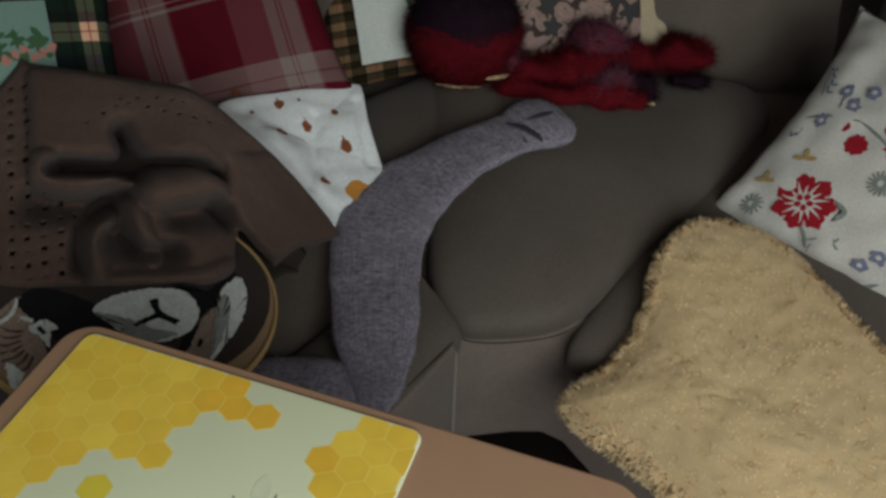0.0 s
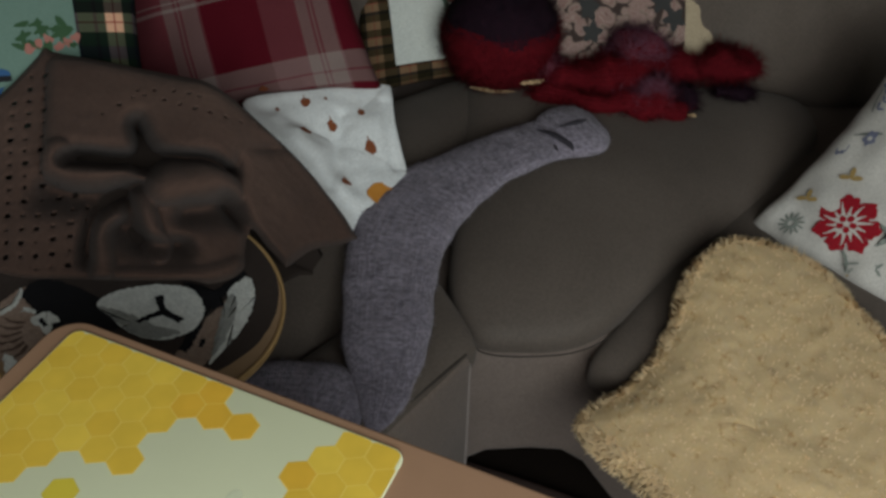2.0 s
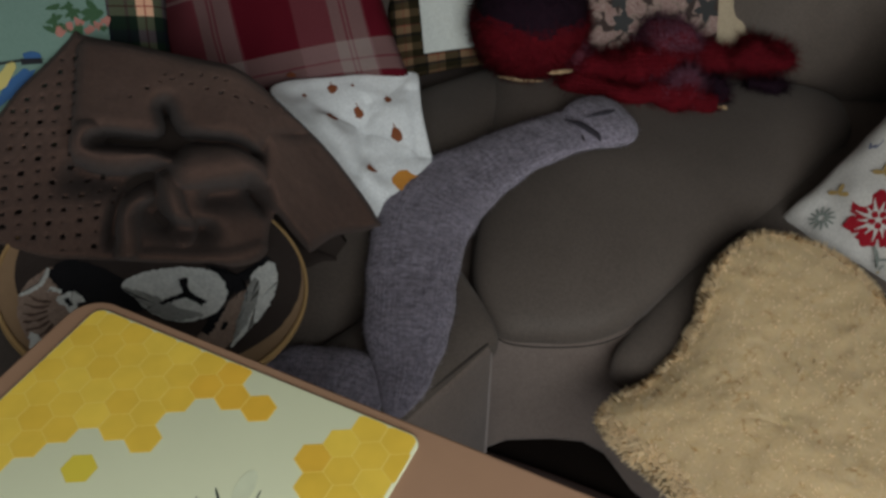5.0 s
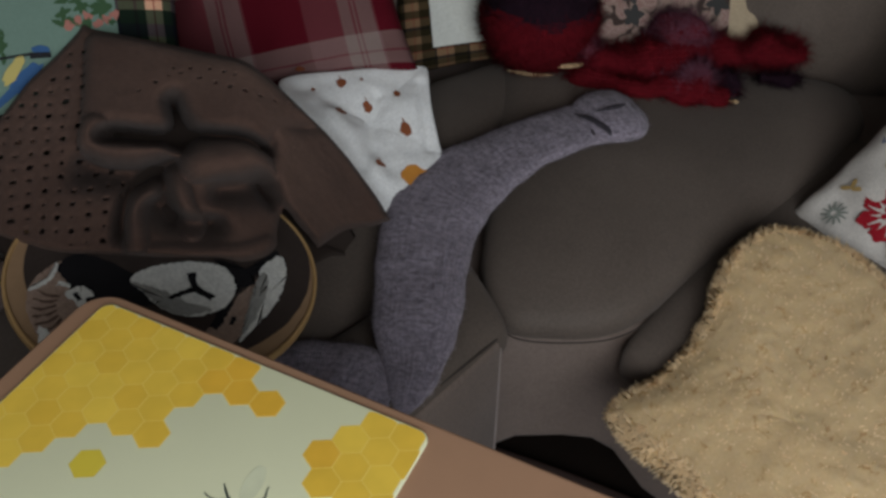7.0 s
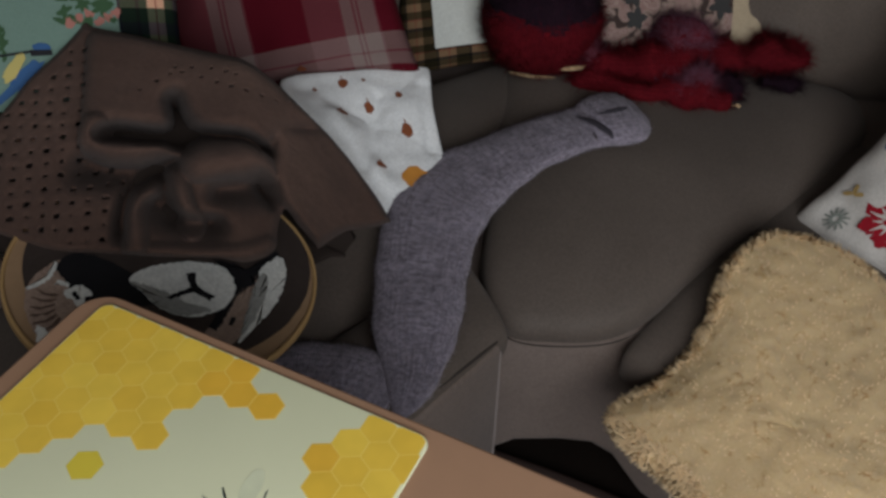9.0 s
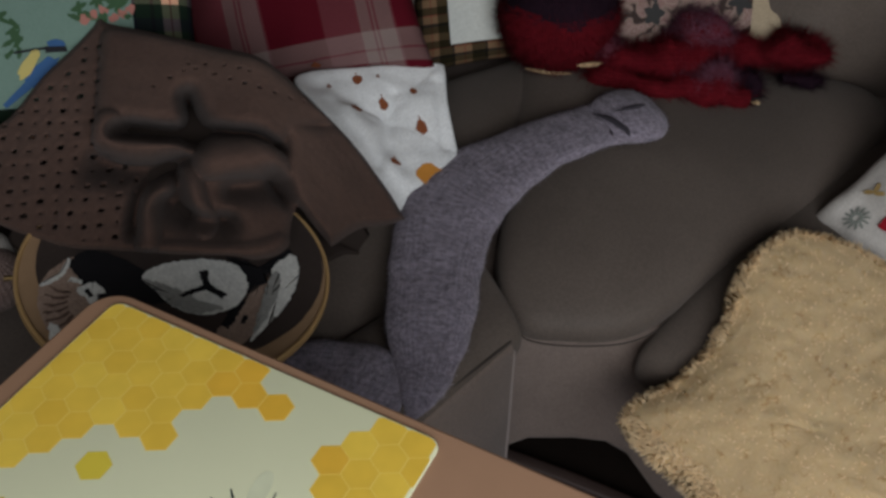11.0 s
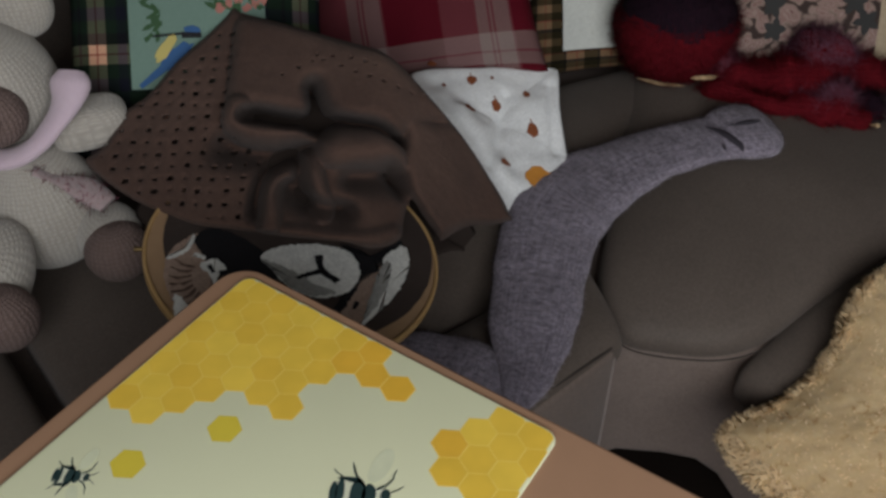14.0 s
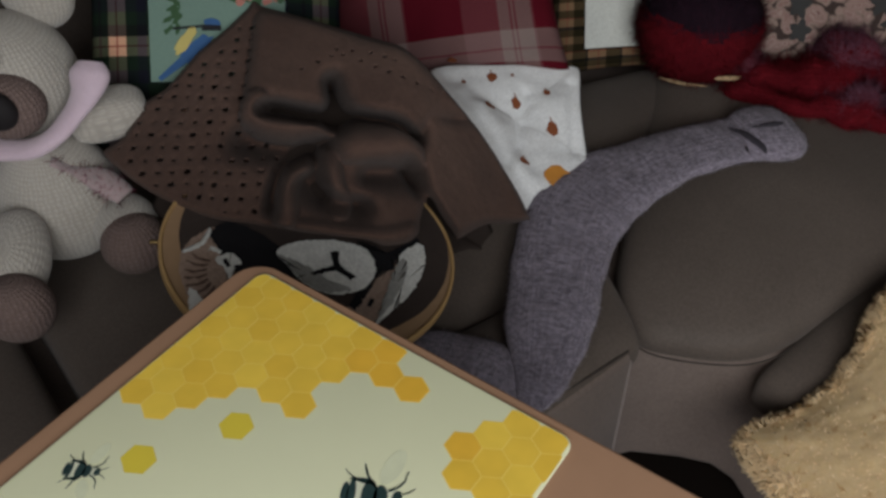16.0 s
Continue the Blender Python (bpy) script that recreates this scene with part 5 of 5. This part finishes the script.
knitting = thing("knitting", "heap of red and dusky pink mohair knitting on wooden needles", "knitting")
clumps = [
    ([(0.262, 1.345, 0.485), (0.310, 1.342, 0.495), (0.367, 1.336, 0.500), (0.447, 1.333, 0.508), (0.535, 1.345, 0.500), (0.570, 1.352, 0.494)], [0.014, 0.026, 0.034, 0.040, 0.028, 0.016], M_YARN, M_HAIR_RED, 4600),
    ([(0.560, 1.352, 0.492), (0.600, 1.368, 0.500), (0.635, 1.375, 0.502), (0.668, 1.368, 0.494), (0.690, 1.372, 0.486)], [0.014, 0.030, 0.036, 0.028, 0.010], M_YARN, M_HAIR_RED, 2600),
    ([(0.265, 1.325, 0.474), (0.330, 1.302, 0.478), (0.389, 1.284, 0.476), (0.440, 1.278, 0.476), (0.490, 1.272, 0.472), (0.528, 1.272, 0.466)], [0.014, 0.024, 0.026, 0.030, 0.024, 0.010], M_YARN, M_HAIR_RED, 2600),
    ([(0.405, 1.292, 0.486), (0.453, 1.288, 0.492), (0.493, 1.297, 0.488), (0.520, 1.300, 0.480)], [0.012, 0.028, 0.026, 0.010], M_YARN, M_HAIR_MAUVE, 2400),
    ([(0.285, 1.352, 0.500), (0.304, 1.354, 0.508), (0.326, 1.352, 0.502)], [0.012, 0.026, 0.012], M_YARN, M_HAIR_PINK, 1200),
    ([(0.405, 1.376, 0.515), (0.440, 1.372, 0.534), (0.482, 1.360, 0.530), (0.515, 1.355, 0.515)], [0.014, 0.034, 0.032, 0.014], M_YARN, M_HAIR_MAUVE, 2400),
    ([(0.360, 1.39, 0.47), (0.42, 1.40, 0.48), (0.50, 1.41, 0.475)], [0.012, 0.026, 0.014], M_YARN_DARK, M_HAIR_DARK, 1200),
    ([(0.500, 1.300, 0.470), (0.530, 1.298, 0.472), (0.548, 1.300, 0.466)], [0.010, 0.024, 0.010], M_YARN_DARK, M_HAIR_DARK, 900),
    ([(0.600, 1.322, 0.466), (0.640, 1.325, 0.468), (0.678, 1.335, 0.464)], [0.010, 0.020, 0.010], M_YARN_DARK, M_HAIR_DARK, 900),
]
for k, (line, rad, mt, hair, cnt) in enumerate(clumps):
    bm = bmesh.new()
    tube(line, rad, 0.75, 60, 20, bm=bm, wobble=0.022, seed=k + 2.0)
    ob = part("knitted_clump", cap_ends(bm), mt, knitting)
    strands("fuzz", scatter(ob, int(cnt * 1.5), 50 + k), 0.024, 0.00028, hair, ob, 0.2, 2.0, 60 + k)


def needle(a, b, r, knob):
    n = thing("knitting_needle", "pale wooden knitting needle in the red knitting", "knitting needle", "knitting needles")
    a, b = Vector(a), Vector(b)
    bm = bmesh.new()
    tube([a, a.lerp(b, 0.04), a.lerp(b, 0.10), a.lerp(b, 0.6), b], [0.0008, r * 0.6, r, r, r], 1, 60, 14, bm=bm)
    part("shaft", cap_ends(bm), M_NEEDLE, n)
    if knob:
        bm = bmesh.new()
        bmesh.ops.create_uvsphere(bm, u_segments=14, v_segments=10, radius=r * 1.7, matrix=Matrix.Translation(b))
        part("knob", bm, M_NEEDLE, n)


needle((0.236, 1.326, 0.494), (0.500, 1.350, 0.495), 0.0042, False)
needle((0.155, 1.352, 0.472), (0.544, 1.262, 0.456), 0.0038, True)

# ---------------------------------------------------------------- crocheted toy, one plain mesh
toy = bmesh.new()


def egg(centre, rx, ry, rz, rot=(0, 0, 0), mi=0, squash=0.0, tip=None, block=1.0):
    c = Vector(centre)
    R = Euler([radians(a) for a in rot]).to_matrix()

    def fn(u, v):
        a, b = 2 * math.pi * u, math.pi * (v - 0.5)
        pw = lambda q: math.copysign(abs(q) ** block, q)
        d = Vector((pw(math.cos(a)) * pw(math.cos(b)) * rx, pw(math.sin(a)) * pw(math.cos(b)) * ry, pw(math.sin(b)) * rz))
        d.x *= 1 - squash * d.z / rz
        d.y *= 1 - squash * d.z / rz
        return c + R @ d
    grid_mesh(40, 26, fn, lambda u, v: (u * 2 * math.pi * rx, v * math.pi * rz), closed_u=True, bm=toy, mi=mi)


egg((-0.722, 0.885, 0.695), 0.084, 0.084, 0.086)
egg((-0.695, 0.822, 0.698), 0.050, 0.040, 0.044, (0, 0, 0), 1)
egg((-0.685, 0.788, 0.712), 0.027, 0.017, 0.026, (0, 0, 0), 2)
egg((-0.690, 0.818, 0.762), 0.010, 0.008, 0.011, (0, 0, 0), 2)
egg((-0.690, 0.950, 0.782), 0.048, 0.032, 0.048)
egg((-0.670, 0.825, 0.560), 0.082, 0.080, 0.092, (0, 0, 0), 0, 0.15)
egg((-0.604, 0.885, 0.650), 0.033, 0.050, 0.030, (0, 0, -62), 0, 0, None, 0.6)
egg((-0.755, 0.79, 0.60), 0.026, 0.055, 0.026, (-30, 0, 35))
egg((-0.570, 0.795, 0.535), 0.042, 0.056, 0.040, (0, 0, 30))
egg((-0.552, 0.772, 0.530), 0.043, 0.038, 0.043, (0, 0, 30), 1)
egg((-0.665, 0.690, 0.560), 0.042, 0.072, 0.042, (20, 0, 10))
egg((-0.640, 0.635, 0.540), 0.044, 0.038, 0.046, (0, 0, 10), 1)
tagged(part("soft_toy", toy, [M_TOY, M_TOY_SOLE, M_TOY_NOSE]), "pale grey crocheted soft toy sitting on the sofa", "soft toy")

scarf = thing("scarf", "pale pink felt scarf round the crocheted toy's neck", "scarf")
bm = bmesh.new()
tube([(-0.76, 0.815, 0.645), (-0.709, 0.800, 0.645), (-0.662, 0.798, 0.653), (-0.632, 0.808, 0.668), (-0.614, 0.830, 0.687), (-0.603, 0.850, 0.704), (-0.600, 0.868, 0.720), (-0.600, 0.878, 0.731)], [0.015, 0.018, 0.018, 0.017, 0.018, 0.022, 0.026, 0.017], 0.6, 60, 16, bm=bm, wobble=0.002)
part("band", cap_ends(bm), M_PINK, scarf)
bm = bmesh.new()
tube([(-0.640, 0.790, 0.640), (-0.610, 0.800, 0.615), (-0.575, 0.800, 0.60), (-0.560, 0.795, 0.588)], [0.008, 0.016, 0.018, 0.010], 0.45, 30, 14, bm=bm, wobble=0.008)
ob = part("loose_end", cap_ends(bm), knit("grey_pink_mohair", (0.34, 0.29, 0.29), (0.50, 0.36, 0.37), 700, True, 0.8, 0.4), scarf, "loose grey and pink mohair end")
strands("fuzz", scatter(ob, 220, 71), 0.012, 0.0005, M_HAIR_PINK, scarf, 0.2, 1.6, 72)

# ---------------------------------------------------------------- floral print, piece by piece
FX, FY = 0.014, -0.013


def on_flo(up):
    f = on_pillow(c5, n5, u5, v5, W5, H5, 0.13, 0.13, up)
    return lambda x, y: f(x + FX, y + FY)



def printed(outlines, material, up, label):
    for ol in outlines:
        part("flower_print", patch([ol], on_flo(up)), material, flo_cover, label)

printed([blob(-0.098 + 0.030 * math.cos(a), -0.126 + 0.030 * math.sin(a), 0.0200, 0.0160, 24, 0.12, a, int(a * 10), 6, 0.10) for a in (0.3, 1.2, 2.1, 2.99, 3.89, 4.79, 5.69)], M_RED, 0.0022, "crimson flower petals")
printed([stroke(-0.098 + 0.010 * math.cos(k * 0.4488 + 0.1), -0.126 + 0.010 * math.sin(k * 0.4488 + 0.1), -0.098 + (0.038 if k % 2 else 0.030) * math.cos(k * 0.4488 + 0.1), -0.126 + (0.038 if k % 2 else 0.030) * math.sin(k * 0.4488 + 0.1), 0.0068, 0.001, 0.15) for k in range(14)], M_FLORAL, 0.0030, "ivory petal rays")
printed([blob(-0.098, -0.126, 0.0165, 0.0165, 40, 0.12, 0, 3, 10, 0.22)], M_FLORAL, 0.0032, "ivory flower middle")
printed([blob(-0.098 + 0.010 * math.cos(a), -0.126 + 0.010 * math.sin(a), 0.0055, 0.005, 9, 0.1, a, 5) for a in (0.2, 1.46, 2.7, 3.97, 5.2)], M_RED, 0.0040, "crimson flower middle")
printed([blob(-0.084, -0.008, 0.017, 0.017, 22, 0.08, 0, 6, 9, 0.12)], M_RED, 0.0022, "small crimson flower")
printed([blob(-0.118, 0.012, 0.010, 0.009, 12, 0.1, 0.5, 7), blob(-0.050, 0.035, 0.012, 0.010, 12, 0.1, 0.2, 8), blob(-0.04, 0.0, 0.008, 0.010, 12, 0.1, 0.2, 9)], M_RED, 0.0022, "red printed bud")
for cx, cy in ((-0.192, -0.021), (-0.160, 0.008), (-0.155, 0.070), (-0.113, 0.083), (-0.128, 0.050), (0.023, -0.178), (0.040, -0.150), (0.06, 0.06)):
    printed([blob(cx, cy, 0.0135, 0.0115, 14, 0.18, cx * 9, int(cy * 500) % 17, 5, 0.18)], M_BLUE, 0.0022, "slate blue printed flower")
    printed([blob(cx, cy, 0.0045, 0.004, 9)], M_FLORAL, 0.0032, "pale flower middle")
for cx, cy in ((-0.140, -0.060), (-0.178, -0.118), (-0.040, -0.200)):
    printed([blob(cx + 0.010 * math.cos(a), cy + 0.010 * math.sin(a), 0.010, 0.0042, 10, 0.15, a, 4) for a in (0.4, 1.9, 3.4)], M_OCHRE, 0.0022, "ochre printed leaf")
for cx, cy, n in ((-0.172, -0.165, 12), (-0.018, -0.046, 16)):
    printed([stroke(cx + 0.005 * math.cos(6.283 * k / n), cy + 0.005 * math.sin(6.283 * k / n), cx + 0.021 * math.cos(6.283 * k / n), cy + 0.021 * math.sin(6.283 * k / n), 0.0045, 0.001, 0.7) for k in range(n)], M_SAGE, 0.0022, "sage printed seed head")
printed([blob(0.012, -0.213, 0.006, 0.006, 12)], M_TOY_NOSE, 0.0022, "dark printed berry")
printed([stroke(-0.192, 0.005, -0.10, 0.03, 0.002, 0.006, 1), stroke(-0.10, 0.03, -0.02, -0.005, 0.002, 0.006, 1), stroke(-0.06, -0.10, -0.045, -0.135, 0.0018, 0.02, 1), stroke(0.012, -0.213, 0.06, -0.19, 0.0018, -0.012, 1), stroke(-0.09, -0.16, -0.06, -0.20, 0.0018, 0.008, 1), stroke(-0.14, 0.02, -0.15, 0.08, 0.0018, 0.006, 1)], M_SAGE, 0.0022, "thin printed stems")


def sprig(x, y, turn, n, material, label):
    """A curved stem with paired leaves."""
    f = lambda t: (x + 0.055 * t * math.cos(turn + 0.9 * t), y + 0.055 * t * math.sin(turn + 0.9 * t))
    (xa, ya), (xb, yb) = f(0), f(1)
    printed([stroke(xa, ya, xb, yb, 0.0016, 0.004, 0.8)], M_SAGE, 0.0022, "thin printed stems")
    for k in range(n):
        px, py = f((k + 0.7) / n)
        for sg in (1, -1):
            a = turn + 0.9 * k / n + sg * 0.9
            printed([blob(px + 0.007 * math.cos(a), py + 0.007 * math.sin(a), 0.0068, 0.0026, 9, 0.12, a, k)], material, 0.0022, label)


for x, y, turn, n, m_leaf, label in ((-0.195, 0.050, 1.0, 4, M_BLUE, "slate blue printed leaves"), (-0.090, 0.110, 1.1, 4, M_SAGE, "sage printed leaves"), (-0.010, 0.060, 0.7, 4, M_SAGE, "sage printed leaves"), (-0.070, -0.190, -0.3, 3, M_SAGE, "sage printed leaves")):
    sprig(x, y, turn, n, m_leaf, label)
